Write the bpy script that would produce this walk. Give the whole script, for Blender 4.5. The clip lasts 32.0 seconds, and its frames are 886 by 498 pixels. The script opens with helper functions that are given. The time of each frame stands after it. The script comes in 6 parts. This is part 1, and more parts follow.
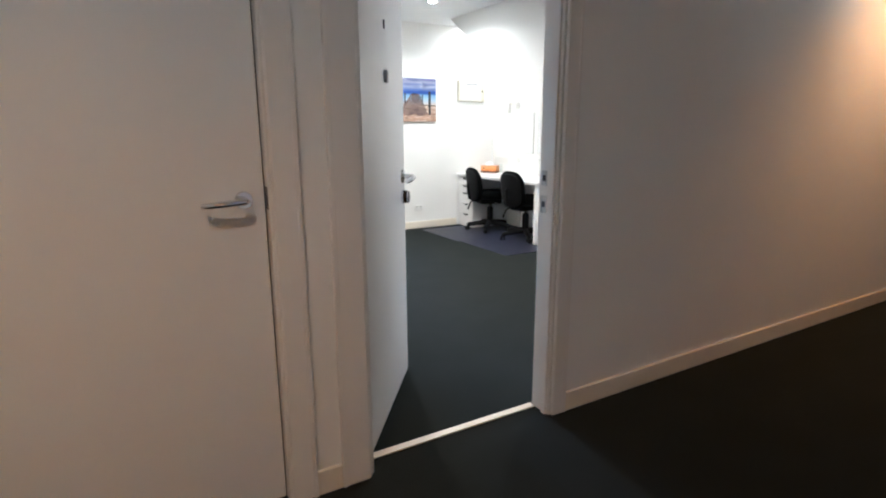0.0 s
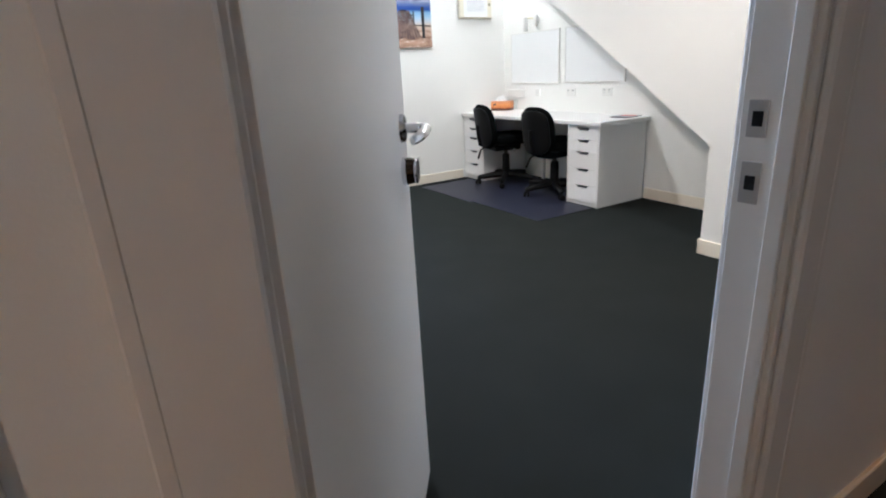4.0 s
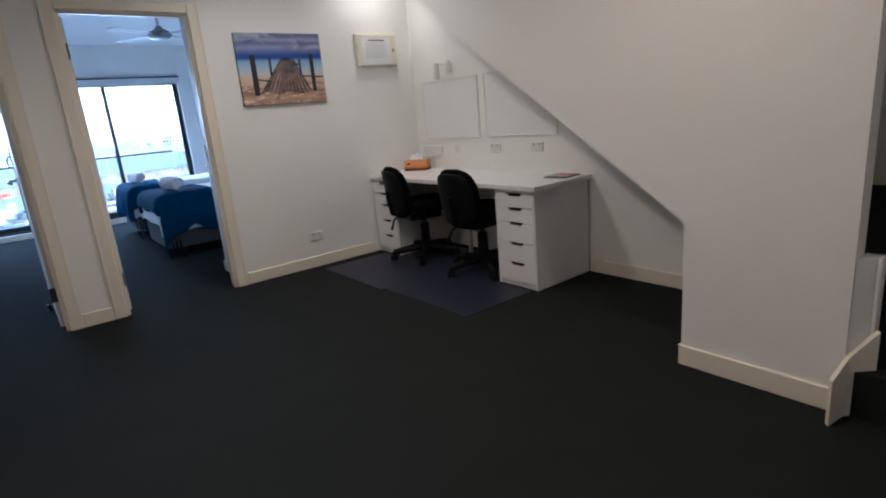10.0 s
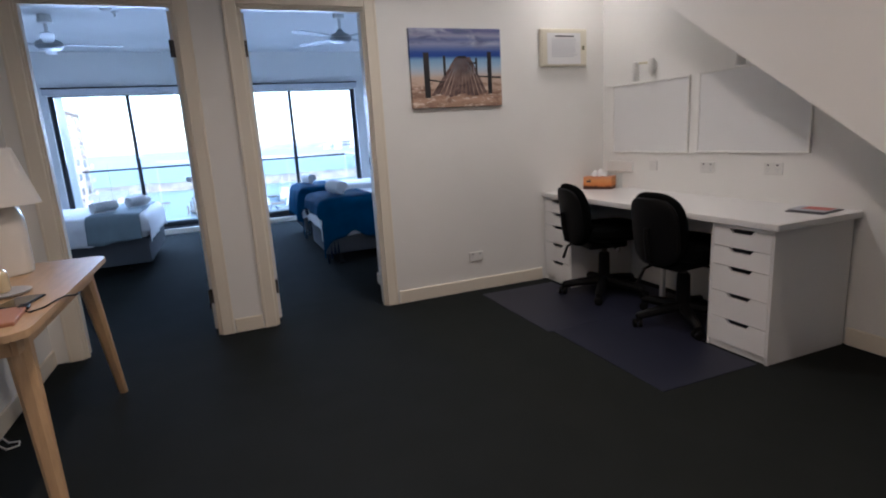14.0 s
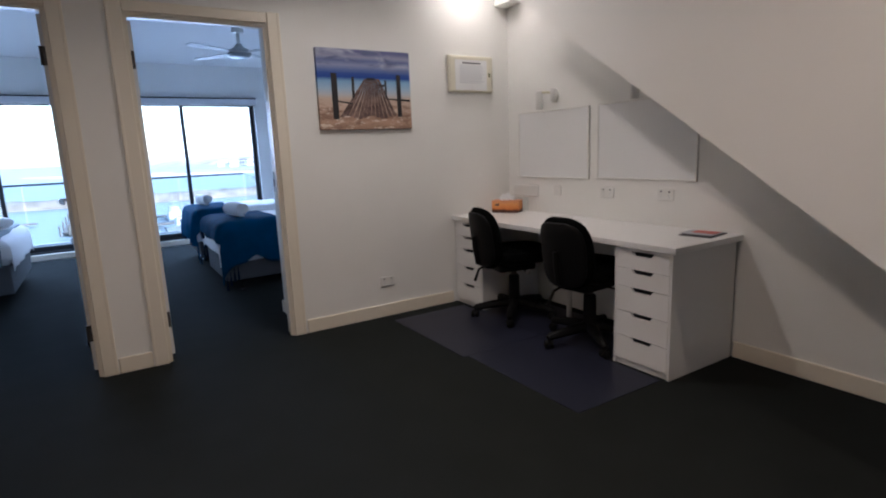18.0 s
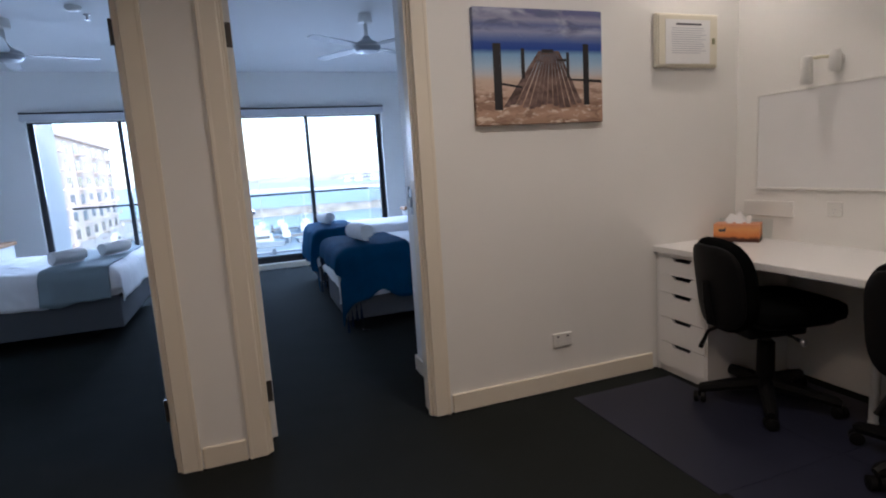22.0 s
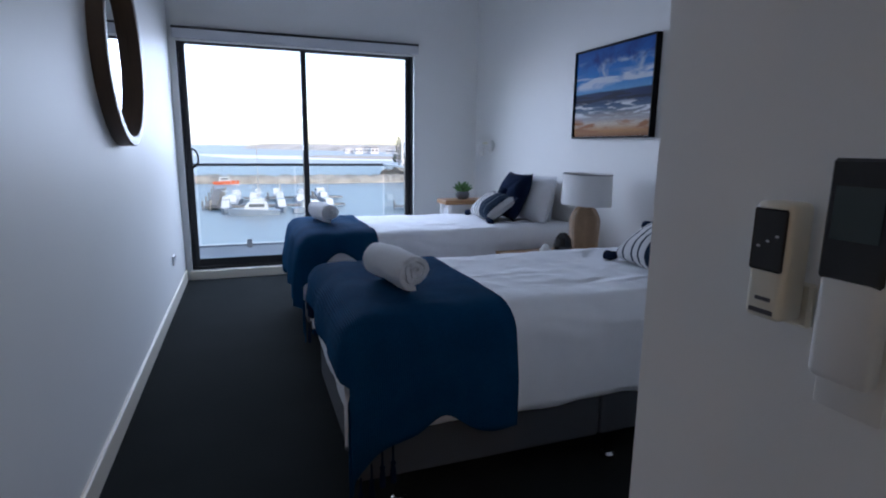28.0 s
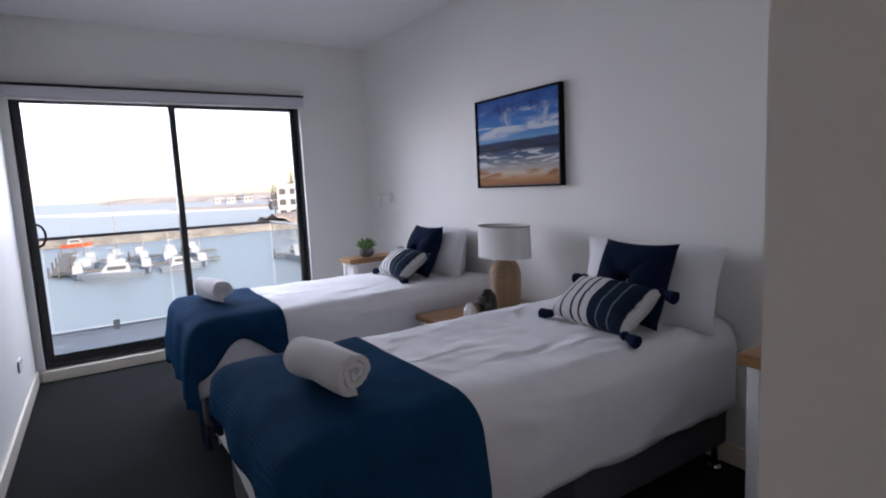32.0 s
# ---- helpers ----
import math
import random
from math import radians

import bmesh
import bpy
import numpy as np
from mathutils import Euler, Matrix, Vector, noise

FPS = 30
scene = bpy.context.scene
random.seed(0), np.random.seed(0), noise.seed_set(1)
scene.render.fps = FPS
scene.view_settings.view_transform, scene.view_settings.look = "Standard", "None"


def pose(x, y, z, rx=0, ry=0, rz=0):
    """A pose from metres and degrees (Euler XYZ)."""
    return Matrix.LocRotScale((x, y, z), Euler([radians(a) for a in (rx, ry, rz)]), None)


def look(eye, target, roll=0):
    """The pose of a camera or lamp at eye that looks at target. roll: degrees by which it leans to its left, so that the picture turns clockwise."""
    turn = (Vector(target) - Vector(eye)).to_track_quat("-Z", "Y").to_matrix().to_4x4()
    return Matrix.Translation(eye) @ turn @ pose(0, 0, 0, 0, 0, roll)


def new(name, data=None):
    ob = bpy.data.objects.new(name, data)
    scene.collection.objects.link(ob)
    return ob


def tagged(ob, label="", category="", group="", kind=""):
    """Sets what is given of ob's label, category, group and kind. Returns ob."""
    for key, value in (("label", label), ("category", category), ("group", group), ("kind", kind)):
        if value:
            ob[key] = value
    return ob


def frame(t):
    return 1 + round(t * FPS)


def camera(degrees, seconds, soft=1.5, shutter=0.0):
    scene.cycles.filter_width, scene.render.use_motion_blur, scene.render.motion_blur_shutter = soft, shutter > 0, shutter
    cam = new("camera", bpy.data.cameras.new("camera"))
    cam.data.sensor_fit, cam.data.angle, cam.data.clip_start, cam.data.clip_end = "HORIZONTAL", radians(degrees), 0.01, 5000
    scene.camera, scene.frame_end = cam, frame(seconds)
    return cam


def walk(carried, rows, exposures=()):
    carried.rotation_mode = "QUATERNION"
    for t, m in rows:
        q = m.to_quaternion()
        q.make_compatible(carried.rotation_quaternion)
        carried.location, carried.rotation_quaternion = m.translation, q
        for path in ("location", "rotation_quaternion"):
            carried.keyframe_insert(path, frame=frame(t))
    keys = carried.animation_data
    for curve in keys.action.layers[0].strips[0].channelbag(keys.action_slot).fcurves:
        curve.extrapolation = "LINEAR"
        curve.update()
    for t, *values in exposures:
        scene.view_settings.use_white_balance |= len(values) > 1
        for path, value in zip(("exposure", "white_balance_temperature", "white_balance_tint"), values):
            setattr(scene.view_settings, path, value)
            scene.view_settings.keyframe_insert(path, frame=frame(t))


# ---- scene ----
cam = camera(79.0, 32.0, 2.0)
PATH = [
    (0, (-0.106, -0.744, 1.27), (0.879, 0.944, 0.843), -0.2),
    (0.5, (-0.058, -0.607, 1.268), (0.918, 1.087, 0.848), -0.0),
    (1, (-0.013, -0.415, 1.275), (0.964, 1.279, 0.858), -0.7),
    (1.5, (0.014, -0.264, 1.263), (0.981, 1.437, 0.85), -1.1),
    (2, (0.081, -0.093, 1.234), (1.033, 1.617, 0.824), -1.1),
    (2.5, (0.166, 0.056, 1.239), (1.112, 1.767, 0.818), -1.2),
    (3, (0.272, 0.212, 1.225), (1.208, 1.914, 0.747), -1.0),
    (3.5, (0.398, 0.37, 1.201), (1.349, 2.05, 0.677), -1.9),
    (4, (0.478, 0.506, 1.184), (1.444, 2.138, 0.548), -3.1),
    (4.5, (0.616, 0.632, 1.169), (1.566, 2.249, 0.474), -3.5),
    (6.5, (0.873, 0.95, 1.145), (1.84, 2.549, 0.433), -4.3),
    (7, (0.926, 1.018, 1.168), (1.981, 2.555, 0.444), -4.1),
    (7.5, (1.003, 1.066, 1.179), (2.092, 2.593, 0.485), -4.4),
    (8, (1.101, 1.115, 1.211), (2.219, 2.661, 0.61), -5.1),
    (8.5, (1.157, 1.145, 1.224), (2.295, 2.699, 0.684), -5.0),
    (9, (1.2, 1.164, 1.229), (2.345, 2.721, 0.711), -5.6),
    (9.5, (1.228, 1.193, 1.223), (2.39, 2.739, 0.714), -5.6),
    (10, (1.257, 1.268, 1.226), (2.441, 2.801, 0.732), -5.1),
    (10.5, (1.269, 1.361, 1.241), (2.472, 2.887, 0.769), -4.6),
    (11, (1.298, 1.459, 1.233), (2.512, 2.98, 0.773), -4.2),
    (11.5, (1.341, 1.544, 1.218), (2.533, 3.085, 0.765), -3.7),
    (12, (1.431, 1.661, 1.204), (2.455, 3.323, 0.769), -2.9),
    (12.5, (1.471, 1.775, 1.207), (2.301, 3.545, 0.786), -2.2),
    (13, (1.48, 1.849, 1.199), (2.175, 3.678, 0.784), -2.4),
    (13.5, (1.49, 1.871, 1.205), (2.19, 3.698, 0.788), -2.8),
    (14, (1.491, 1.891, 1.213), (2.205, 3.712, 0.795), -3.5),
    (14.5, (1.485, 1.911, 1.217), (2.294, 3.69, 0.792), -3.1),
    (15, (1.508, 1.915, 1.236), (2.456, 3.621, 0.8), -2.2),
    (15.5, (1.526, 1.903, 1.248), (2.574, 3.55, 0.812), -1.7),
    (17.5, (1.485, 1.964, 1.238), (2.542, 3.619, 0.861), -2.1),
    (18, (1.481, 1.984, 1.235), (2.519, 3.655, 0.871), -2.3),
    (18.5, (1.481, 2.03, 1.231), (2.509, 3.707, 0.871), -2.4),
    (19, (1.518, 2.104, 1.235), (2.543, 3.783, 0.877), -2.8),
    (19.5, (1.588, 2.203, 1.234), (2.61, 3.886, 0.883), -3.2),
    (20, (1.628, 2.363, 1.241), (2.598, 4.077, 0.897), -3.5),
    (20.5, (1.656, 2.521, 1.231), (2.549, 4.28, 0.907), -4.0),
    (21, (1.674, 2.752, 1.243), (2.494, 4.548, 0.929), -4.2),
    (21.5, (1.689, 2.955, 1.236), (2.468, 4.771, 0.925), -4.2),
    (22, (1.721, 3.192, 1.215), (2.383, 5.055, 0.915), -3.6),
    (22.5, (1.741, 3.41, 1.213), (2.304, 5.304, 0.906), -0.3),
    (23, (1.741, 3.641, 1.199), (2.245, 5.551, 0.884), 3.0),
    (23.5, (1.744, 3.874, 1.211), (2.219, 5.787, 0.869), 2.4),
    (24, (1.768, 4.1, 1.201), (2.226, 6.012, 0.834), 1.3),
    (24.5, (1.815, 4.31, 1.195), (2.256, 6.225, 0.822), 0.4),
    (25, (1.855, 4.528, 1.197), (2.284, 6.444, 0.818), 0.2),
    (25.5, (1.867, 4.714, 1.187), (2.307, 6.628, 0.809), -0.6),
    (27.5, (2.038, 5.446, 1.184), (2.532, 7.346, 0.806), 1.4),
    (28, (2.043, 5.607, 1.182), (2.717, 7.452, 0.808), 0.7),
    (28.5, (2.024, 5.76, 1.202), (2.92, 7.506, 0.819), -1.7),
    (29, (2.019, 5.887, 1.222), (3.154, 7.487, 0.832), -1.9),
    (29.5, (2.027, 5.928, 1.233), (3.304, 7.421, 0.863), -1.2),
    (30, (2.041, 5.947, 1.243), (3.413, 7.365, 0.919), -1.0),
    (30.5, (2.033, 5.928, 1.267), (3.407, 7.353, 0.978), -1.1),
    (31, (2.009, 5.955, 1.275), (3.333, 7.431, 1.018), -1.3),
    (31.5, (1.998, 5.953, 1.284), (3.207, 7.527, 1.038), -2.1),
    (32, (1.998, 5.932, 1.287), (3.062, 7.608, 1.048), -2.8),
]
EXPOSURES = [(0.0, 4.8, 4850, 4), (2.0, 4.6, 4850, 4), (3.2, 4.45, 4850, 5), (4.5, 4.4, 4800, 6), (7.2, 4.1, 4700, 8), (8.7, 3.15, 5000, 9), (13.0, 2.97, 5330, 15), (18.0, 2.87, 5400, 15), (23.0, 2.77, 5850, 17), (25.0, 2.67, 6250, 20), (28.0, 2.2, 6400, 20), (30.0, 2.3, 7500, 26), (32.0, 2.35, 7800, 27)]
walk(cam, [(t, look(eye, target, roll)) for t, eye, target, roll in PATH], EXPOSURES)

H0, DAYLIGHT = 2.60, 12.0
# ---- world and lamps ----
world = bpy.data.worlds.new("sky")
scene.world = world
world.use_nodes = True
wn = world.node_tree
sky = wn.nodes.new("ShaderNodeTexSky")
sky.sky_type = "NISHITA"
sky.sun_disc = False
sky.sun_elevation, sky.sun_rotation = radians(30), radians(150)
sky.air_density, sky.dust_density, sky.ozone_density = 1.0, 1.2, 1.4
wn.links.new(sky.outputs[0], wn.nodes["Background"].inputs[0])
wn.nodes["Background"].inputs[1].default_value = 0.10
sun = new("sun", bpy.data.lights.new("sun", "SUN"))
sun.data.energy, sun.data.angle, sun.data.color = 0.50, radians(10), (1.0, 0.92, 0.82)
sun.matrix_world = look((60 * math.sin(radians(150)), 60 * math.cos(radians(150)), 34.6), (0, 0, 0))

# the sky's light through the two sliding doors
for ax, aw in ((2.57, 1.94), (0.40, 1.86)):
    al = bpy.data.lights.new("window_daylight", "AREA")
    al.shape, al.size, al.size_y, al.energy, al.color = "RECTANGLE", aw, 1.35, DAYLIGHT, (0.59, 0.75, 1.0)
    al.spread = radians(120)
    new("window_daylight", al).matrix_world = look((ax, 11.25, 1.70), (ax, 8.6, 0.15))


def downlight(x, y, z, watts, kelvin, wide=True):
    """The light of one recessed downlight, just under its lens: a wide flush disc, or a narrower beam."""
    l = bpy.data.lights.new("downlight_beam", "AREA" if wide else "SPOT")
    l.energy, l.color = watts, kelvin
    if wide:
        l.shape, l.size, l.spread = "DISK", 0.09, radians(150)
    else:
        l.spot_size, l.spot_blend, l.shadow_soft_size = radians(125), 0.9, 0.04
    new("downlight_beam", l).matrix_world = look((x, y, z - 0.03), (x, y, 0))


NEUT, COOL = (1.0, 0.71, 0.46), (0.99, 0.82, 0.62)
# (2.75, 2.2) and (-0.55, -0.45) are unseen lamps, added as fill light.
LAMPS = [(3.98, 5.33, H0, 0.28, COOL), (2.85, 4.52, H0, 1.3, COOL), (1.55, 3.2, H0, 1.7, NEUT), (2.75, 2.2, H0, 0.75, NEUT),
         (4.15, 0.45, H0, 3.2, (1.0, 0.33, 0.025)), (-0.55, -0.45, H0, 2.3, (1.0, 0.40, 0.07))]
for lx, ly, lz, lw, lk in LAMPS:
    downlight(lx, ly, lz, lw, lk, ly > 1)


# ---- materials ----
def mat(name, color, rough=0.6, metal=0.0, var=0.06, scale=40.0, bump=0.0, bscale=200.0, big=0.0, bigscale=2.0,
        sheen=0.0, coat=0.0, spec=0.5, stretch=(1, 1, 1), emit=0.0, transl=0.0):
    """Principled material with fine and coarse variation in object space and a fine relief."""
    m = bpy.data.materials.new(name)
    m.use_nodes = True
    nt = m.node_tree
    b = nt.nodes["Principled BSDF"]
    b.inputs["Roughness"].default_value = rough
    b.inputs["Metallic"].default_value = metal
    b.inputs["Specular IOR Level"].default_value = spec
    b.inputs["Sheen Weight"].default_value = sheen
    b.inputs["Coat Weight"].default_value = coat
    b.inputs["Coat Roughness"].default_value = 0.15
    if transl:
        b.inputs["Transmission Weight"].default_value = transl
    if emit:
        b.inputs["Emission Color"].default_value = (*color, 1)
        b.inputs["Emission Strength"].default_value = emit
    tc = nt.nodes.new("ShaderNodeTexCoord")
    mp = nt.nodes.new("ShaderNodeMapping")
    mp.inputs["Scale"].default_value = stretch
    nt.links.new(tc.outputs["Object"], mp.inputs["Vector"])
    n1 = nt.nodes.new("ShaderNodeTexNoise")
    n1.inputs["Scale"].default_value = scale
    n1.inputs["Detail"].default_value = 4
    n2 = nt.nodes.new("ShaderNodeTexNoise")
    n2.inputs["Scale"].default_value = bigscale
    n2.inputs["Detail"].default_value = 3
    for n in (n1, n2):
        nt.links.new(mp.outputs[0], n.inputs["Vector"])
    mix = nt.nodes.new("ShaderNodeMix")
    mix.data_type = "RGBA"
    mix.inputs["A"].default_value = (*[c * (1 - var) for c in color], 1)
    mix.inputs["B"].default_value = (*[min(1, c * (1 + var)) for c in color], 1)
    nt.links.new(n1.outputs["Fac"], mix.inputs["Factor"])
    out = mix.outputs["Result"]
    if big:
        mix2 = nt.nodes.new("ShaderNodeMix")
        mix2.data_type = "RGBA"
        mix2.blend_type = "MULTIPLY"
        ramp = nt.nodes.new("ShaderNodeValToRGB")
        ramp.color_ramp.elements[0].position, ramp.color_ramp.elements[1].position = 0.35, 0.65
        ramp.color_ramp.elements[0].color = (1 - big, 1 - big, 1 - big, 1)
        nt.links.new(n2.outputs["Fac"], ramp.inputs[0])
        mix2.inputs["Factor"].default_value = 1
        nt.links.new(out, mix2.inputs["A"])
        nt.links.new(ramp.outputs[0], mix2.inputs["B"])
        out = mix2.outputs["Result"]
    nt.links.new(out, b.inputs["Base Color"])
    if bump:
        n3 = nt.nodes.new("ShaderNodeTexNoise")
        n3.inputs["Scale"].default_value = bscale
        n3.inputs["Detail"].default_value = 3
        nt.links.new(mp.outputs[0], n3.inputs["Vector"])
        bp = nt.nodes.new("ShaderNodeBump")
        bp.inputs["Strength"].default_value = bump
        bp.inputs["Distance"].default_value = 0.004
        nt.links.new(n3.outputs["Fac"], bp.inputs["Height"])
        nt.links.new(bp.outputs[0], b.inputs["Normal"])
    return m


def ribbed(m, scale, axis="X", strength=0.4, dist=0.004):
    """Adds woven ribs to a material, as bands along one object axis."""
    nt = m.node_tree
    tc = nt.nodes.new("ShaderNodeTexCoord")
    w = nt.nodes.new("ShaderNodeTexWave")
    w.bands_direction = axis
    w.inputs["Scale"].default_value = scale
    w.inputs["Distortion"].default_value = 1.5
    w.inputs["Detail"].default_value = 2
    w.inputs["Detail Scale"].default_value = 2
    nt.links.new(tc.outputs["Object"], w.inputs["Vector"])
    bp = nt.nodes.new("ShaderNodeBump")
    bp.inputs["Strength"].default_value = strength
    bp.inputs["Distance"].default_value = dist
    nt.links.new(w.outputs["Fac"], bp.inputs["Height"])
    b = nt.nodes["Principled BSDF"]
    if b.inputs["Normal"].links:
        nt.links.new(b.inputs["Normal"].links[0].from_socket, bp.inputs["Normal"])
    nt.links.new(bp.outputs[0], b.inputs["Normal"])
    return m


def wrinkled(m, scale=7.0, strength=0.5, dist=0.02, stretch=(1, 1, 1)):
    """Adds the soft creases of cloth to a material."""
    nt = m.node_tree
    tc = nt.nodes.new("ShaderNodeTexCoord")
    mp = nt.nodes.new("ShaderNodeMapping")
    mp.inputs["Scale"].default_value = stretch
    nt.links.new(tc.outputs["Object"], mp.inputs["Vector"])
    no = nt.nodes.new("ShaderNodeTexNoise")
    no.noise_type = "RIDGED_MULTIFRACTAL"
    no.inputs["Scale"].default_value, no.inputs["Detail"].default_value = scale, 3
    no.inputs["Distortion"].default_value = 0.8
    nt.links.new(mp.outputs[0], no.inputs["Vector"])
    bp = nt.nodes.new("ShaderNodeBump")
    bp.inputs["Strength"].default_value = strength
    bp.inputs["Distance"].default_value = dist
    nt.links.new(no.outputs["Fac"], bp.inputs["Height"])
    b = nt.nodes["Principled BSDF"]
    if b.inputs["Normal"].links:
        nt.links.new(b.inputs["Normal"].links[0].from_socket, bp.inputs["Normal"])
    nt.links.new(bp.outputs[0], b.inputs["Normal"])
    return m


def banded(name, stops, axis="Z", wobble=0.02, nscale=9.0, rough=0.55, grain=0.12, nstretch=(1, 1, 1)):
    """A printed or woven picture of colour bands along one object axis, their edges broken by noise. stops: (position in metres, colour)."""
    m = bpy.data.materials.new(name)
    m.use_nodes = True
    nt = m.node_tree
    b = nt.nodes["Principled BSDF"]
    b.inputs["Roughness"].default_value = rough
    tc = nt.nodes.new("ShaderNodeTexCoord")
    sep = nt.nodes.new("ShaderNodeSeparateXYZ")
    nt.links.new(tc.outputs["Object"], sep.inputs[0])
    mp = nt.nodes.new("ShaderNodeMapping")
    mp.inputs["Scale"].default_value = nstretch
    nt.links.new(tc.outputs["Object"], mp.inputs["Vector"])
    no = nt.nodes.new("ShaderNodeTexNoise")
    no.inputs["Scale"].default_value = nscale
    no.inputs["Detail"].default_value = 6
    nt.links.new(mp.outputs[0], no.inputs["Vector"])
    ma = nt.nodes.new("ShaderNodeMath")
    ma.operation = "MULTIPLY_ADD"
    ma.inputs[1].default_value = wobble * 2
    nt.links.new(no.outputs["Fac"], ma.inputs[0])
    nt.links.new(sep.outputs[axis], ma.inputs[2])
    lo, hi = stops[0][0], stops[-1][0]
    mr = nt.nodes.new("ShaderNodeMapRange")
    mr.inputs["From Min"].default_value, mr.inputs["From Max"].default_value = lo + wobble, hi + wobble
    nt.links.new(ma.outputs[0], mr.inputs["Value"])
    ramp = nt.nodes.new("ShaderNodeValToRGB")
    el = ramp.color_ramp.elements
    while len(el) < len(stops):
        el.new(0.5)
    for e, (p, c) in zip(el, stops):
        e.position, e.color = (p - lo) / (hi - lo), (*c, 1)
    nt.links.new(mr.outputs[0], ramp.inputs[0])
    n2 = nt.nodes.new("ShaderNodeTexNoise")
    n2.inputs["Scale"].default_value = nscale * 9
    n2.inputs["Detail"].default_value = 4
    nt.links.new(mp.outputs[0], n2.inputs["Vector"])
    mix = nt.nodes.new("ShaderNodeMix")
    mix.data_type = "RGBA"
    mix.blend_type = "OVERLAY"
    mix.inputs["Factor"].default_value = grain
    nt.links.new(ramp.outputs[0], mix.inputs["A"])
    nt.links.new(n2.outputs["Fac"], mix.inputs["B"])
    nt.links.new(mix.outputs["Result"], b.inputs["Base Color"])
    return m


def patches(m, rows):
    """Lays loose patches of further colours over a banded picture. rows: noise scale, stretch, threshold low and high, height low and high, colour."""
    nt = m.node_tree
    bsdf = nt.nodes["Principled BSDF"]
    bsdf.inputs["Specular IOR Level"].default_value = 0.15
    col = bsdf.inputs["Base Color"].links[0].from_socket
    tc = nt.nodes.new("ShaderNodeTexCoord")
    sep = nt.nodes.new("ShaderNodeSeparateXYZ")
    nt.links.new(tc.outputs["Object"], sep.inputs[0])
    for sc, st, lo, hi, z0, z1, c in rows:
        mp = nt.nodes.new("ShaderNodeMapping")
        mp.inputs["Scale"].default_value = st
        mp.inputs["Rotation"].default_value = (radians(-12), 0, 0)
        nt.links.new(tc.outputs["Object"], mp.inputs["Vector"])
        no = nt.nodes.new("ShaderNodeTexNoise")
        no.inputs["Scale"].default_value, no.inputs["Detail"].default_value = sc, 7
        no.inputs["Distortion"].default_value = 0.6
        nt.links.new(mp.outputs[0], no.inputs["Vector"])
        r1 = nt.nodes.new("ShaderNodeMapRange")
        r1.inputs["From Min"].default_value, r1.inputs["From Max"].default_value = lo, hi
        nt.links.new(no.outputs["Fac"], r1.inputs["Value"])
        w = (z1 - z0) * 0.25
        r2 = nt.nodes.new("ShaderNodeMapRange")
        r2.inputs["From Min"].default_value, r2.inputs["From Max"].default_value = z0, z0 + w
        r3 = nt.nodes.new("ShaderNodeMapRange")
        r3.inputs["From Min"].default_value, r3.inputs["From Max"].default_value = z1, z1 - w
        for r in (r2, r3):
            nt.links.new(sep.outputs["Z"], r.inputs["Value"])
        m1 = nt.nodes.new("ShaderNodeMath")
        m2 = nt.nodes.new("ShaderNodeMath")
        m1.operation = m2.operation = "MULTIPLY"
        nt.links.new(r1.outputs[0], m1.inputs[0])
        nt.links.new(r2.outputs[0], m1.inputs[1])
        nt.links.new(m1.outputs[0], m2.inputs[0])
        nt.links.new(r3.outputs[0], m2.inputs[1])
        mix = nt.nodes.new("ShaderNodeMix")
        mix.data_type = "RGBA"
        mix.inputs["B"].default_value = (*c, 1)
        nt.links.new(m2.outputs[0], mix.inputs["Factor"])
        nt.links.new(col, mix.inputs["A"])
        col = mix.outputs["Result"]
    nt.links.new(col, bsdf.inputs["Base Color"])
    return m


WALL = mat("wall_paint", (0.845, 0.835, 0.805), 0.55, var=0.012, scale=3, bump=0.05, bscale=350, big=0.015)
CEIL = mat("ceiling_paint", (0.87, 0.87, 0.865), 0.8, var=0.01, scale=3, bump=0.04, bscale=300)
TRIM = mat("trim_gloss_paint", (0.81, 0.745, 0.625), 0.32, var=0.015, scale=6, bump=0.03, bscale=60)
TRIMC = mat("corridor_trim_paint", (0.80, 0.775, 0.735), 0.32, var=0.015, scale=6, bump=0.03, bscale=60)
DOORP = mat("door_gloss_paint", (0.78, 0.77, 0.75), 0.42, var=0.015, scale=4, bump=0.03, bscale=90)
CARPET = mat("charcoal_carpet", (0.0248, 0.0280, 0.0272), 0.95, var=0.55, scale=420, bump=0.9, bscale=700, big=0.10, bigscale=3.5, spec=0.02)
LAMI = mat("white_laminate", (0.80, 0.79, 0.78), 0.28, var=0.01, scale=8)
LAMI2 = mat("white_melamine", (0.76, 0.755, 0.745), 0.35, var=0.012, scale=8)
BLKFAB = ribbed(mat("black_chair_fabric", (0.0036, 0.0040, 0.0041), 0.9, var=0.5, scale=500, bump=0.5, bscale=900, spec=0.02), 120, "Z", 0.15)
BLKPLA = mat("black_plastic", (0.006, 0.006, 0.0065), 0.5, var=0.2, scale=60, bump=0.06, bscale=300, spec=0.12)
CHROME = mat("chrome", (0.75, 0.75, 0.76), 0.12, 1.0, var=0.03)
STEEL = mat("brushed_steel", (0.45, 0.44, 0.43), 0.32, 1.0, var=0.08, scale=90, stretch=(1, 1, 12))
# Dark brown stands for what the chrome deadlock barrel reflects.
CHROMEDK = mat("chrome_dark_reflection", (0.075, 0.052, 0.034), 0.22, 0.9, var=0.1)
DARKST = mat("dark_steel", (0.10, 0.09, 0.08), 0.4, 0.8, var=0.1)
ALUM = mat("black_aluminium", (0.012, 0.013, 0.016), 0.38, 0.0, var=0.1, scale=30)
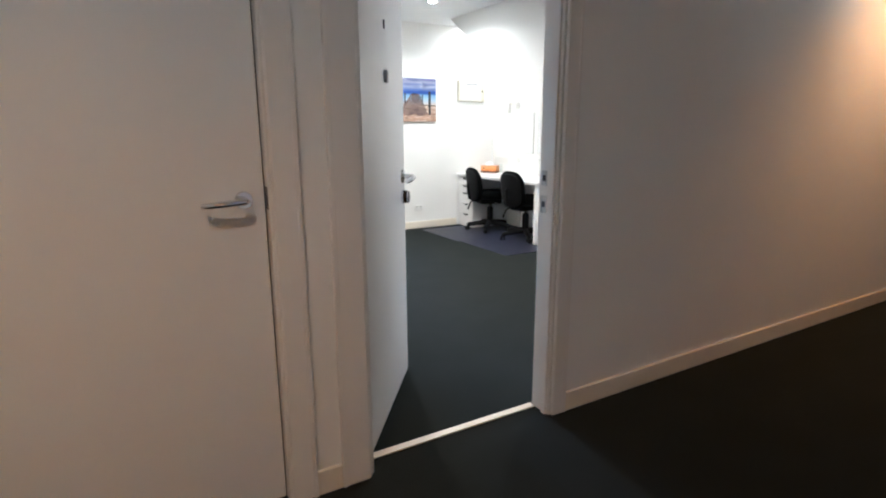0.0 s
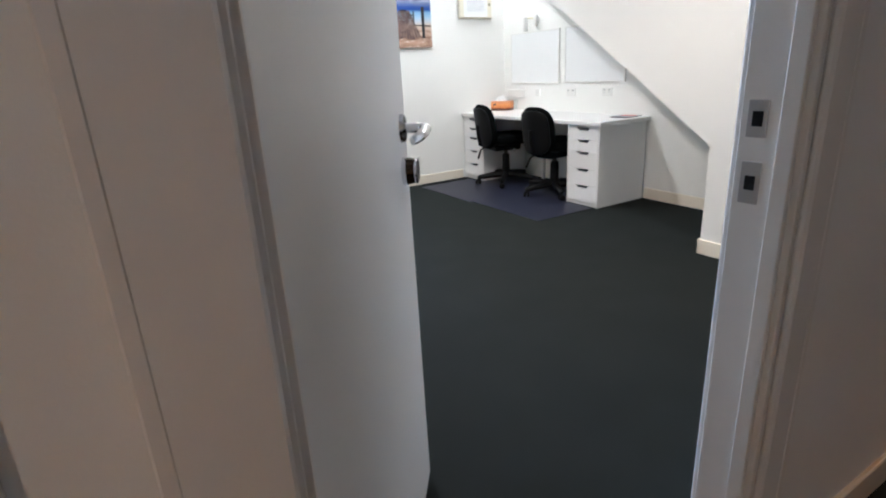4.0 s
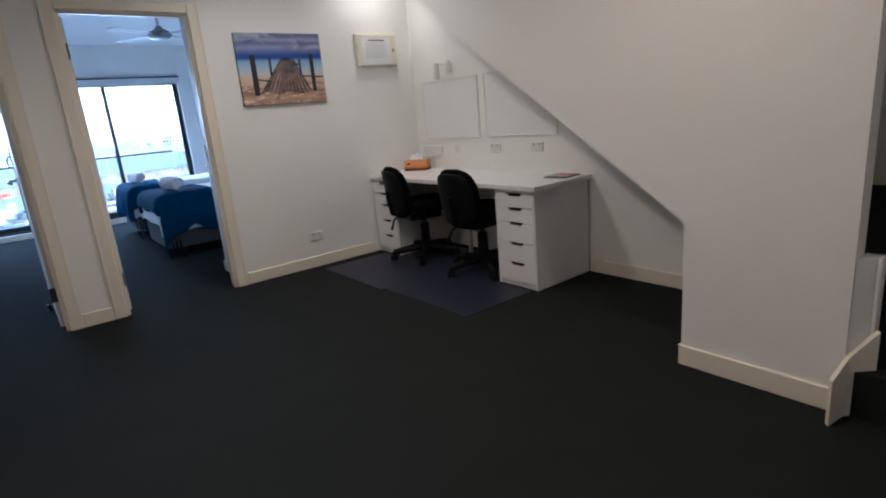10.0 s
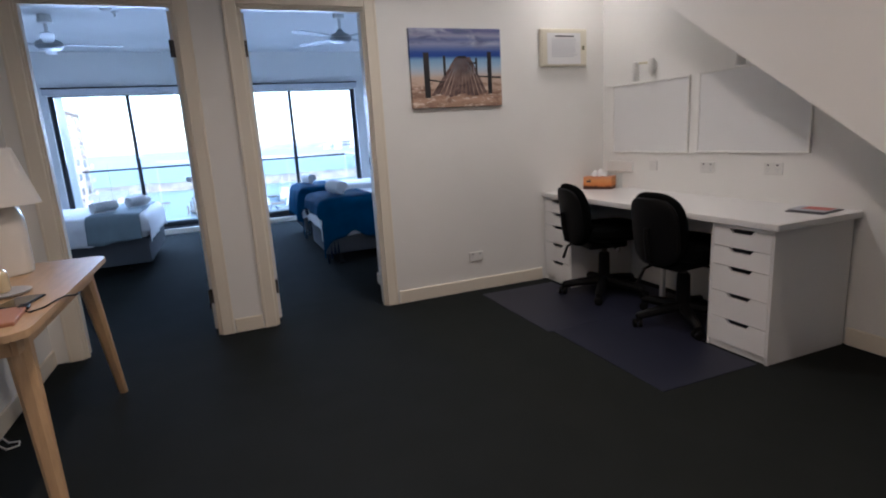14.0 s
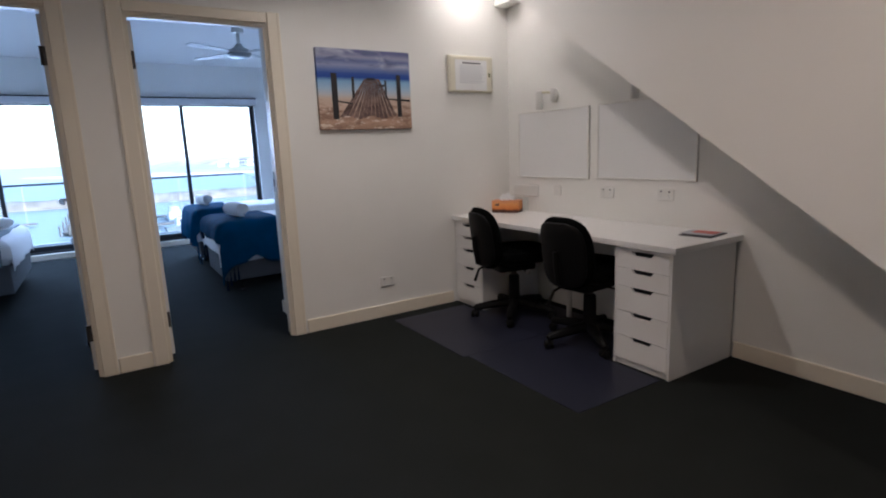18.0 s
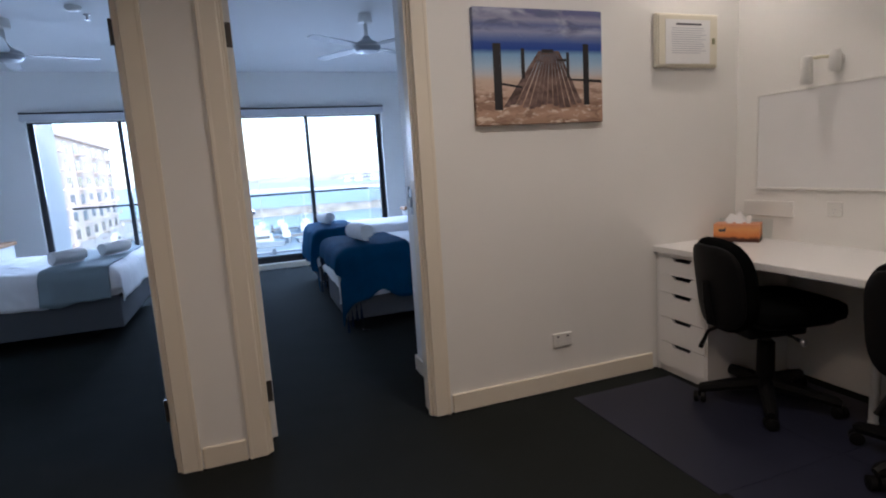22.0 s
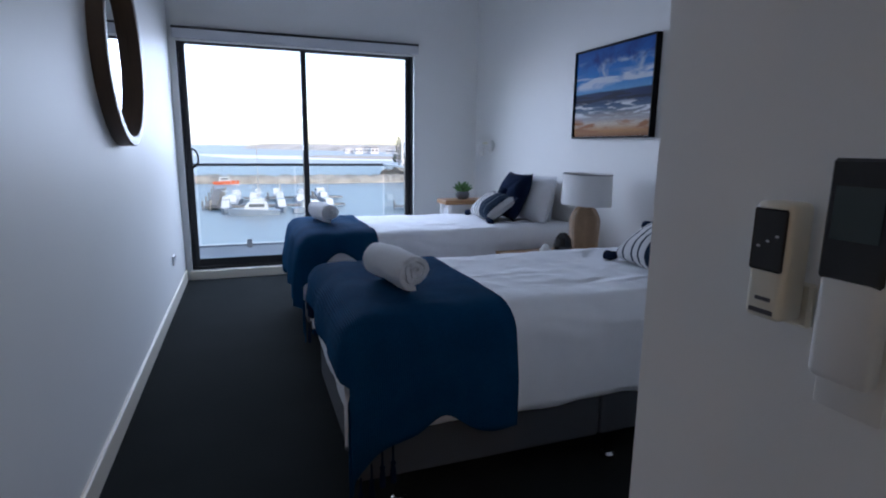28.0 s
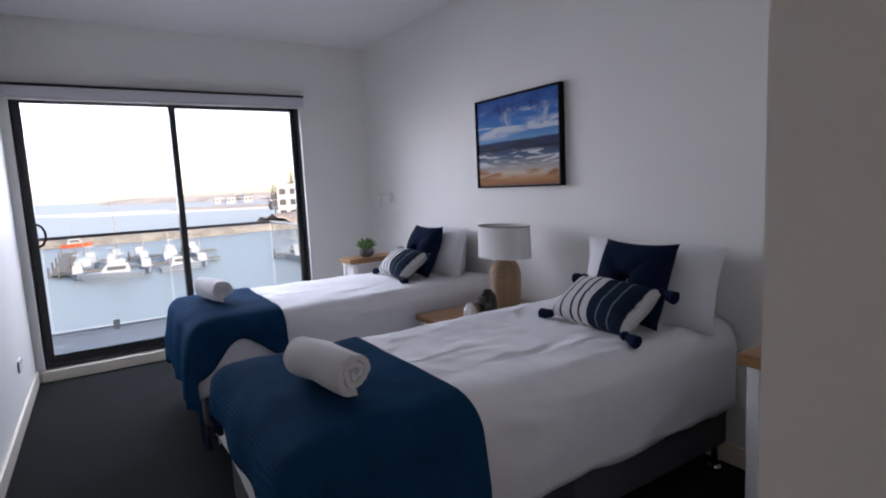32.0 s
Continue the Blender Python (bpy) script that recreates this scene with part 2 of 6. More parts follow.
ASH = mat("ash_wood", (0.55, 0.38, 0.22), 0.45, var=0.14, scale=14, bump=0.06, bscale=60, stretch=(9, 1, 9), big=0.1, bigscale=5)
ASHL = mat("ash_wood_leg", (0.56, 0.38, 0.21), 0.45, var=0.14, scale=14, bump=0.06, bscale=60, stretch=(9, 9, 1), big=0.1, bigscale=5)
OAK = mat("oak_tabletop", (0.32, 0.155, 0.058), 0.42, var=0.25, scale=12, bump=0.08, bscale=70, stretch=(9, 1, 9), big=0.2, bigscale=6)
WALNUT = mat("walnut_mirror_frame", (0.11, 0.062, 0.032), 0.42, var=0.3, scale=16, bump=0.06, bscale=80, stretch=(6, 1, 1), big=0.2, bigscale=5)
LINEN = wrinkled(mat("white_bed_linen", (0.86, 0.86, 0.87), 0.85, var=0.02, scale=30, bump=0.12, bscale=500), 4.5, 0.8, 0.03, (0.8, 1.5, 1))
PILLOWM = mat("white_pillow_linen", (0.78, 0.78, 0.79), 0.85, var=0.02, scale=20, bump=0.12, bscale=500, sheen=0.1)
TERRY = mat("white_terry_towel", (0.86, 0.855, 0.845), 0.98, var=0.06, scale=300, bump=1.0, bscale=420, sheen=0.3)
NAVY = ribbed(mat("navy_knit_throw", (0.005, 0.058, 0.136), 0.9, var=0.4, scale=260, bump=0.6, bscale=500, big=0.2, bigscale=8, spec=0.02), 46, "X", 0.6, 0.005)
NAVYC = mat("navy_cushion_fabric", (0.006, 0.014, 0.036), 0.9, var=0.4, scale=350, bump=0.4, bscale=600, spec=0.05)
GREYFAB = mat("grey_bed_base_fabric", (0.075, 0.08, 0.088), 0.92, var=0.3, scale=400, bump=0.5, bscale=700)
SAGE = mat("sage_bed_runner", (0.21, 0.265, 0.29), 0.9, var=0.2, scale=300, bump=0.5, bscale=500)
BLINDM = mat("roller_blind_fabric", (0.62, 0.62, 0.64), 0.85, var=0.03, scale=200, bump=0.1, bscale=500)
SHADEM = mat("white_linen_lampshade", (0.72, 0.71, 0.69), 0.85, var=0.05, scale=250, bump=0.25, bscale=600, stretch=(1, 1, 3))
RATTAN = mat("rattan_cane", (0.50, 0.33, 0.20), 0.6, var=0.3, scale=60, bump=0.2, bscale=200)
CERAM = mat("white_glazed_ceramic", (0.76, 0.74, 0.70), 0.18, var=0.03, scale=12, coat=0.3)
WHITEPL = mat("white_plastic", (0.76, 0.75, 0.72), 0.35, var=0.02, scale=20)
CREAMPL = mat("cream_plastic", (0.74, 0.70, 0.58), 0.42, var=0.04, scale=20)
PAPER = mat("printed_paper", (0.80, 0.80, 0.80), 0.8, var=0.02, scale=60)
INK = mat("grey_ink", (0.50, 0.51, 0.56), 0.8, var=0.05)
DARKINK = mat("dark_ink", (0.05, 0.05, 0.06), 0.7, var=0.05)
WBOARD = mat("whiteboard_enamel", (0.80, 0.80, 0.80), 0.36, var=0.015, scale=5)
MAT = mat("chair_mat_vinyl", (0.0185, 0.0205, 0.0385), 0.42, var=0.12, scale=200, bump=0.25, bscale=260, big=0.12, bigscale=3, spec=0.25)
SCREEN = mat("lcd_screen", (0.035, 0.055, 0.055), 0.12, var=0.05)
BLKGLOSS = mat("black_gloss_plastic", (0.010, 0.010, 0.011), 0.15, var=0.05)
LEAF = mat("succulent_leaf", (0.08, 0.20, 0.055), 0.5, var=0.4, scale=60)
GREYPOT = mat("grey_stone_pot", (0.10, 0.10, 0.105), 0.5, var=0.25, scale=80)
TAN = mat("tan_leather", (0.42, 0.20, 0.12), 0.5, var=0.15, scale=80, bump=0.15, bscale=300)
AMBER = mat("amber_jar_glass", (0.62, 0.50, 0.30), 0.15, var=0.05, coat=0.4)
CONC = mat("balcony_tile", (0.48, 0.46, 0.44), 0.75, var=0.08, scale=14, big=0.1, bigscale=1.5, bump=0.1, bscale=120)
RENDER_W = mat("white_render", (0.70, 0.68, 0.66), 0.85, var=0.05, scale=4, bump=0.1, bscale=60, big=0.08, bigscale=0.6)
BRICKT = mat("apartment_render", (0.56, 0.49, 0.44), 0.85, var=0.08, scale=0.6, big=0.1, bigscale=0.15)
DARKWIN = mat("far_window_glass", (0.12, 0.125, 0.13), 0.15, var=0.1, scale=0.5)
SAND = mat("beach_sand", (0.50, 0.43, 0.35), 0.95, var=0.15, scale=0.4, big=0.15, bigscale=0.03)
ROCK = mat("breakwater_rock", (0.42, 0.37, 0.31), 0.95, var=0.5, scale=0.6, bump=0.8, bscale=1.5, big=0.3, bigscale=0.2)
# Scrub lightened well past its own tone to stand for distance haze.
HILL = mat("hazy_coastal_scrub", (0.62, 0.55, 0.46), 0.95, var=0.4, scale=0.05, big=0.3, bigscale=0.02)
# Grey-blue tone carries the shade on the sides of white hulls.
BOATH = mat("shaded_white_hull", (0.25, 0.29, 0.34), 0.35, var=0.3, scale=0.4)
BOATW = mat("white_gelcoat", (0.55, 0.56, 0.57), 0.3, var=0.03, scale=1)
BOATO = mat("orange_hull_paint", (0.62, 0.13, 0.05), 0.4, var=0.1, scale=1)
TIMBER = mat("weathered_jetty_timber", (0.24, 0.22, 0.20), 0.9, var=0.3, scale=3)
GREEN = mat("pine_foliage", (0.05, 0.075, 0.04), 0.9, var=0.4, scale=1.5)


def water_mat():
    m = mat("harbour_water", (0.29, 0.325, 0.33), 0.40, var=0.1, scale=0.05, spec=0.5)
    nt = m.node_tree
    tc = nt.nodes.new("ShaderNodeTexCoord")
    no = nt.nodes.new("ShaderNodeTexNoise")
    no.inputs["Scale"].default_value, no.inputs["Detail"].default_value = 0.9, 5
    nt.links.new(tc.outputs["Object"], no.inputs["Vector"])
    bp = nt.nodes.new("ShaderNodeBump")
    bp.inputs["Strength"].default_value, bp.inputs["Distance"].default_value = 0.22, 0.2
    nt.links.new(no.outputs["Fac"], bp.inputs["Height"])
    nt.links.new(bp.outputs[0], nt.nodes["Principled BSDF"].inputs["Normal"])
    return m


def glass_mat(name, tint, clear=0.92):
    """Thin clear pane: mostly see-through, with a glossy reflection."""
    m = bpy.data.materials.new(name)
    m.use_nodes = True
    nt = m.node_tree
    nt.nodes.remove(nt.nodes["Principled BSDF"])
    tr = nt.nodes.new("ShaderNodeBsdfTransparent")
    tr.inputs[0].default_value = (*tint, 1)
    gl = nt.nodes.new("ShaderNodeBsdfGlossy")
    gl.inputs["Roughness"].default_value = 0.02
    fr = nt.nodes.new("ShaderNodeLayerWeight")
    fr.inputs[0].default_value = 0.07
    mx = nt.nodes.new("ShaderNodeMixShader")
    nt.links.new(fr.outputs[1], mx.inputs[0])
    nt.links.new(tr.outputs[0], mx.inputs[1])
    nt.links.new(gl.outputs[0], mx.inputs[2])
    nt.links.new(mx.outputs[0], nt.nodes["Material Output"].inputs[0])
    return m


WATER = water_mat()
GLASS = glass_mat("window_glass", (0.94, 0.96, 0.96))
GLASSG = glass_mat("green_balustrade_glass", (0.89, 0.93, 0.935))
MIRROR = mat("mirror_silver", (0.85, 0.86, 0.86), 0.02, 1.0, var=0.0)
LENS = mat("lit_downlight_lens", (1.0, 0.86, 0.68), 0.4, emit=14.0, var=0.0)


# ---- helpers for shapes ----
def box(bm, x0, x1, y0, y1, z0, z1, bev=0.0, seg=1):
    """An upright box between the given planes, with its edges rounded off by bev."""
    r = bmesh.ops.create_cube(bm, size=1.0)
    vs = r["verts"]
    for v in vs:
        v.co = Vector(((x0 + x1) / 2 + v.co.x * (x1 - x0), (y0 + y1) / 2 + v.co.y * (y1 - y0), (z0 + z1) / 2 + v.co.z * (z1 - z0)))
    if bev:
        es = list({e for v in vs for e in v.link_edges})
        bmesh.ops.bevel(bm, geom=es, offset=bev, segments=seg, affect="EDGES", profile=0.5)
    return bm


def boxes(rows, bev=0.0, seg=1):
    bm = bmesh.new()
    for r in rows:
        box(bm, *r, bev=bev, seg=seg)
    return bm


def tube(bm, path, radii, n=12, cap=True):
    """A round tube along a path of points, with one radius or a radius for each point."""
    path = [Vector(p) for p in path]
    if not isinstance(radii, (list, tuple)):
        radii = [radii] * len(path)
    rings, side = [], None
    for i, p in enumerate(path):
        d = (path[min(i + 1, len(path) - 1)] - path[max(i - 1, 0)]).normalized()
        if side is None:
            side = d.cross(Vector((0, 0, 1)) if abs(d.z) < 0.9 else Vector((1, 0, 0))).normalized()
        side = (side - d * side.dot(d)).normalized()
        up = d.cross(side)
        rings.append([bm.verts.new(p + radii[i] * (math.cos(a) * side + math.sin(a) * up)) for a in (2 * math.pi * k / n for k in range(n))])
    for a, b in zip(rings, rings[1:]):
        for k in range(n):
            bm.faces.new((a[k], a[(k + 1) % n], b[(k + 1) % n], b[k]))
    if cap:
        bm.faces.new(rings[0][::-1])
        bm.faces.new(rings[-1])
    return bm


def lathe(bm, profile, n=24, cx=0.0, cy=0.0, sx=1.0, sy=1.0, closed=True):
    """A turned shape: profile of (radius, height) round the upright axis at cx, cy."""
    rings = [[bm.verts.new((cx + sx * r * math.cos(2 * math.pi * k / n), cy + sy * r * math.sin(2 * math.pi * k / n), z)) for k in range(n)] for r, z in profile]
    for a, b in zip(rings, rings[1:]):
        for k in range(n):
            bm.faces.new((a[k], a[(k + 1) % n], b[(k + 1) % n], b[k]))
    if closed:
        bm.faces.new(rings[0][::-1])
        bm.faces.new(rings[-1])
    return bm


def prism(bm, outline, axis, lo, hi):
    """A flat outline of (u, v) pushed from lo to hi along an axis. For axis x, (u, v) is (y, z); y: (x, z); z: (x, y)."""
    def at(u, v, w):
        return {"x": (w, u, v), "y": (u, w, v), "z": (u, v, w)}[axis]
    a = [bm.verts.new(at(u, v, lo)) for u, v in outline]
    b = [bm.verts.new(at(u, v, hi)) for u, v in outline]
    n = len(outline)
    bm.faces.new(a)
    bm.faces.new(b[::-1])
    for k in range(n):
        bm.faces.new((a[k], b[k], b[(k + 1) % n], a[(k + 1) % n]))
    bmesh.ops.recalc_face_normals(bm, faces=bm.faces[:])
    return bm


def mesh(name, bm, material, smooth=False, angle=40):
    bmesh.ops.recalc_face_normals(bm, faces=bm.faces[:])
    me = bpy.data.meshes.new(name)
    if smooth:
        lim = math.radians(angle)
        for f in bm.faces:
            f.smooth = True
        for e in bm.edges:
            if len(e.link_faces) == 2 and e.calc_face_angle(0) > lim:
                e.smooth = False
    bm.to_mesh(me)
    bm.free()
    me.materials.append(material)
    return me


def thing(name, loc, label, category, rz=0.0, group="", kind=""):
    """The Empty at a thing's base that carries its parts."""
    ob = new(name)
    ob.empty_display_size = 0.05
    ob.location, ob.rotation_euler = loc, (0, 0, math.radians(rz))
    return tagged(ob, label, category, group, kind)


def part(name, bm, material, parent, label="", smooth=False, loc=None, rot=None):
    ob = new(name, mesh(name, bm, material, smooth))
    ob.parent = parent
    if loc:
        ob.location = loc
    if rot:
        ob.rotation_euler = [math.radians(a) for a in rot]
    return tagged(ob, label)


def twin(ob, loc, rot=None):
    """Another part of the same mesh under the same parent."""
    o = new(ob.name.split(".")[0], ob.data)
    o.parent, o.location = ob.parent, loc
    if rot:
        o.rotation_euler = [math.radians(a) for a in rot]
    return o


def solid(name, bm, material, label, category, kind="", smooth=False):
    """A thing of one mesh, in world places."""
    return tagged(new(name, mesh(name, bm, material, smooth)), label, category, "", kind)


# ---- structure ----
H, HB, DH = 2.60, 2.57, 2.06          # ceiling of the landing room, of the bedrooms; door openings
SLOPE = 0.694                          # pitch of the stair


def soffit(y):
    return 0.659 + SLOPE * (y - 2.407)


solid("floor", boxes([(-1.75, 7.4, -1.35, 10.69, -0.12, 0.0)]), CARPET, "dark charcoal loop carpet through landing, corridor and bedrooms", "floor", "structure")
solid("wall_entry", boxes([(-1.75, -0.545, 0.95, 1.065, 0, H), (0.278, 0.555, 0.95, 1.065, 0, H), (1.452, 7.4, 0.95, 1.065, 0, H),
      (-0.545, 0.278, 0.95, 1.065, DH, H), (0.555, 1.452, 0.95, 1.065, DH, H)]), WALL, "off-white painted wall between corridor and landing room", "wall", "structure")
solid("wall_west", boxes([(0.28, 0.40, 1.065, 5.585, 0, H)]), WALL, "off-white painted plaster wall behind the console table", "wall", "structure")
solid("wall_north", boxes([(-1.75, 0.55, 5.585, 5.71, 0, H), (1.345, 1.682, 5.585, 5.71, 0, H), (2.484, 4.52, 5.585, 5.71, 0, H),
      (0.55, 1.345, 5.585, 5.71, DH, H), (1.682, 2.484, 5.585, 5.71, DH, H)]), WALL, "off-white painted wall with two bedroom doorways", "wall", "structure")
solid("wall_east", boxes([(4.415, 4.52, 1.065, 5.585, 0, 5.2)]), WALL, "white painted wall behind the long desk", "wall", "structure")
bm = bmesh.new()
prism(bm, [(1.80, 0), (2.42, 0), (2.42, soffit(2.42)), (5.204, H), (5.204, 5.2), (1.80, 5.2)], "x", 3.48, 3.58)
solid("wall_stair", bm, WALL, "off-white stair side wall with a sloping lower edge over the desk", "wall", "structure")
bm = bmesh.new()
prism(bm, [(2.42, soffit(2.42)), (5.204, H), (5.204, H + 0.14), (2.42, soffit(2.42) + 0.14)], "x", 3.58, 4.415)
solid("stair_soffit", bm, CEIL, "white sloping plaster soffit under the stair", "ceiling", "structure")
solid("wall_under_stair", boxes([(3.58, 4.415, 2.30, 2.42, 0, soffit(2.42))]), WALL, "white panel that closes the low end under the stair", "wall", "structure")
solid("ceiling", boxes([(0.28, 3.48, 1.065, 5.585, H, H + 0.1), (3.48, 4.415, 5.204, 5.585, H, H + 0.1)]), CEIL, "flat white plaster ceiling of the landing room", "ceiling", "structure")
solid("stairwell_roof", boxes([(3.48, 4.52, 0.96, 5.585, 5.2, 5.3)]), CEIL, "white plaster ceiling over the stair", "ceiling", "structure")
solid("stairwell_end", boxes([(3.48, 4.415, 5.204, 5.585, H + 0.1, 5.2), (3.48, 4.415, 0.96, 1.065, H + 0.1, 5.2), (3.48, 3.58, 1.065, 1.80, H, 5.2)]), WALL, "white painted walls at the head of the stair", "wall", "structure")
solid("bulkhead", boxes([(4.285, 4.415, 5.385, 5.585, 2.33, H)], 0.004), WALL, "small boxed bulkhead in the ceiling corner", "bulkhead", "structure")
# bedrooms
fac = thing("wall_facade", (0, 10.69, 0), "white painted outer wall round two sliding glass doors", "wall", kind="structure")
for fx0, fx1, fz0, fz1 in ((-1.75, -0.56, 0, HB), (1.36, 1.555, 0, HB), (3.59, 4.40, 0, HB), (-0.56, 1.36, 2.09, HB), (1.555, 3.59, 2.09, HB), (-0.56, 1.36, -0.1, 0.075), (1.555, 3.59, -0.1, 0.075)):
    part("wall_panel" if fz1 == HB and fz0 == 0 else ("lintel" if fz0 > 1 else "door_sill"), boxes([(fx0, fx1, 0, 0.16, fz0, fz1)]), WALL, fac)
solid("wall_partition", boxes([(1.385, 1.503, 5.71, 10.69, 0, HB)]), WALL, "white painted wall between the two bedrooms", "wall", "structure")
solid("wall_bed_head", boxes([(4.238, 4.35, 6.229, 10.69, 0, HB)]), WALL, "white painted wall behind the bed heads", "wall", "structure")
solid("wall_hall", boxes([(2.593, 4.35, 5.71, 6.229, 0, HB)]), WALL, "off-white painted wall return beside the bedroom door", "wall", "structure")
solid("wall_bedroom_west", boxes([(-1.75, -1.60, 5.71, 10.69, 0, HB)]), WALL, "white painted end wall of the double bedroom", "wall", "structure")
solid("ceiling_bedrooms", boxes([(-1.75, 4.40, 5.71, 10.69, HB, HB + 0.1)]), CEIL, "flat white plaster bedroom ceiling", "ceiling", "structure")
# corridor
solid("wall_corridor", boxes([(-1.75, 7.4, -1.47, -1.35, 0, H), (7.28, 7.4, -1.35, 0.95, 0, H), (-1.75, -1.63, -1.35, 0.95, 0, H)]), WALL, "off-white painted corridor walls", "wall", "structure")
solid("ceiling_corridor", boxes([(-1.75, 7.4, -1.47, 1.065, H, H + 0.1)]), CEIL, "flat white plaster corridor ceiling", "ceiling", "structure")


# baseboards
def skirting(name, rows, label="cream gloss-painted timber skirting board"):
    bm = bmesh.new()
    for r in rows:
        box(bm, *r, 0.0, 0.096, bev=0.004)
    return solid(name, bm, TRIM, label, "skirting", "structure")


skirting("baseboard", [(2.572, 3.80, 5.57, 5.585)])
skirting("baseboard", [(1.425, 1.602, 5.57, 5.585)])
skirting("baseboard", [(0.40, 0.415, 1.13, 5.57)])
skirting("baseboard", [(4.40, 4.415, 2.42, 3.595)])
skirting("baseboard", [(3.465, 3.48, 1.81, 2.435), (3.465, 3.59, 2.42, 2.435)])
skirting("baseboard", [(1.526, 7.28, 0.935, 0.95)])
skirting("baseboard", [(0.357, 0.452, 0.935, 0.95)])
skirting("baseboard", [(1.503, 1.518, 5.73, 10.672)])
skirting("baseboard", [(2.578, 2.593, 5.75, 6.244), (2.593, 4.238, 6.229, 6.244)])
skirting("baseboard", [(4.223, 4.238, 6.230, 10.675)])
skirting("baseboard", [(3.64, 4.223, 10.675, 10.69)])
skirting("baseboard", [(-1.60, -0.66, 10.675, 10.69)])
solid("door_threshold", boxes([(0.575, 1.434, 1.04, 1.078, 0.0, 0.008)], 0.003), TRIM, "white metal carpet trim across the entry doorway", "threshold", "structure")
solid("window_sill_strip", boxes([(1.535, 3.615, 10.672, 10.70, 0, 0.078)], 0.003), TRIM, "white painted upstand below the sliding door", "sill", "structure")
solid("window_sill_strip", boxes([(-0.58, 1.38, 10.672, 10.70, 0, 0.078)], 0.003), TRIM, "white painted upstand below the sliding door", "sill", "structure")


# doors
def lever_set(parent, x, z, side, turn=1):
    """Rose, neck and bent lever on one face of a leaf. side: -1 or 1 along local y; turn: the way in which the lever points."""
    y0 = 0.0 if side > 0 else -0.036
    bm = bmesh.new()
    tube(bm, [(x, y0, z), (x, y0 + side * 0.009, z)], [0.034, 0.031], 24)
    rose = part("handle_rose", bm, CHROME, parent, "round chrome rose", True)
    bm = bmesh.new()
    tube(bm, [(x, y0 + side * 0.006, z), (x, y0 + side * 0.04, z), (x - turn * 0.003, y0 + side * 0.050, z), (x - turn * 0.010, y0 + side * 0.057, z), (x - turn * 0.022, y0 + side * 0.061, z - 0.001),
              (x - turn * 0.055, y0 + side * 0.061, z - 0.005), (x - turn * 0.080, y0 + side * 0.056, z - 0.010), (x - turn * 0.096, y0 + side * 0.047, z - 0.015), (x - turn * 0.104, y0 + side * 0.040, z - 0.018)],
         [0.0115, 0.0115, 0.0118, 0.0122, 0.0124, 0.0124, 0.0120, 0.0112, 0.0095], 16)
    part("lever_handle", bm, CHROME, parent, "chrome lever handle", True)


def door_set(name, x0, x1, ya, yb, label, casing=0.075, lcas=None, rcas=None, paint=None, sy=0.042):
    """Jambs, stops and architraves round one opening in a wall from ya to yb."""
    d = thing(name, ((x0 + x1) / 2, ya, 0), label, "door", kind="structure")
    paint = paint or TRIM
    cx = (x0 + x1) / 2
    a, b, w = x0 - cx, x1 - cx, yb - ya
    lc, rc = lcas or casing, rcas or casing
    part("jamb", boxes([(a, a + 0.016, 0.0, w, 0, DH - 0.016)], 0.002), paint, d)
    part("jamb", boxes([(b - 0.016, b, 0.0, w, 0, DH - 0.016)], 0.002), paint, d)
    part("jamb_head", boxes([(a, b, 0.0, w, DH - 0.016, DH)], 0.002), paint, d)
    for f, g in ((-0.017, -0.0005), (w + 0.0005, w + 0.017)):
        bm = box(bmesh.new(), a - lc + 0.006, a + 0.006, f, g, 0, DH + lc - 0.012, 0.005)
        box(bm, a - lc + 0.002, a - lc + 0.018, f - 0.0015 if f < 0 else f, g if f < 0 else g + 0.0015, 0, DH + lc - 0.012, 0.002)
        part("architrave", bm, paint, d)
        bm = box(bmesh.new(), b - 0.006, b + rc - 0.006, f, g, 0, DH + rc - 0.012, 0.005)
        box(bm, b + rc - 0.018, b + rc - 0.002, f - 0.0015 if f < 0 else f, g if f < 0 else g + 0.0015, 0, DH + rc - 0.012, 0.002)
        part("architrave", bm, paint, d)
        part("architrave_head", boxes([(a + 0.0065, b - 0.0065, f, g, DH - 0.012 + 0.006, DH + 0.058)], 0.005), paint, d)
    part("door_stop", boxes([(a + 0.016, a + 0.028, sy - 0.03, sy, 0, DH - 0.016)], 0.002), paint, d)
    part("door_stop", boxes([(b - 0.028, b - 0.016, sy - 0.03, sy, 0, DH - 0.016)], 0.002), paint, d)
    part("door_stop", boxes([(a + 0.028, b - 0.028, sy - 0.03, sy, DH - 0.028, DH - 0.016)], 0.002), paint, d)
    return d


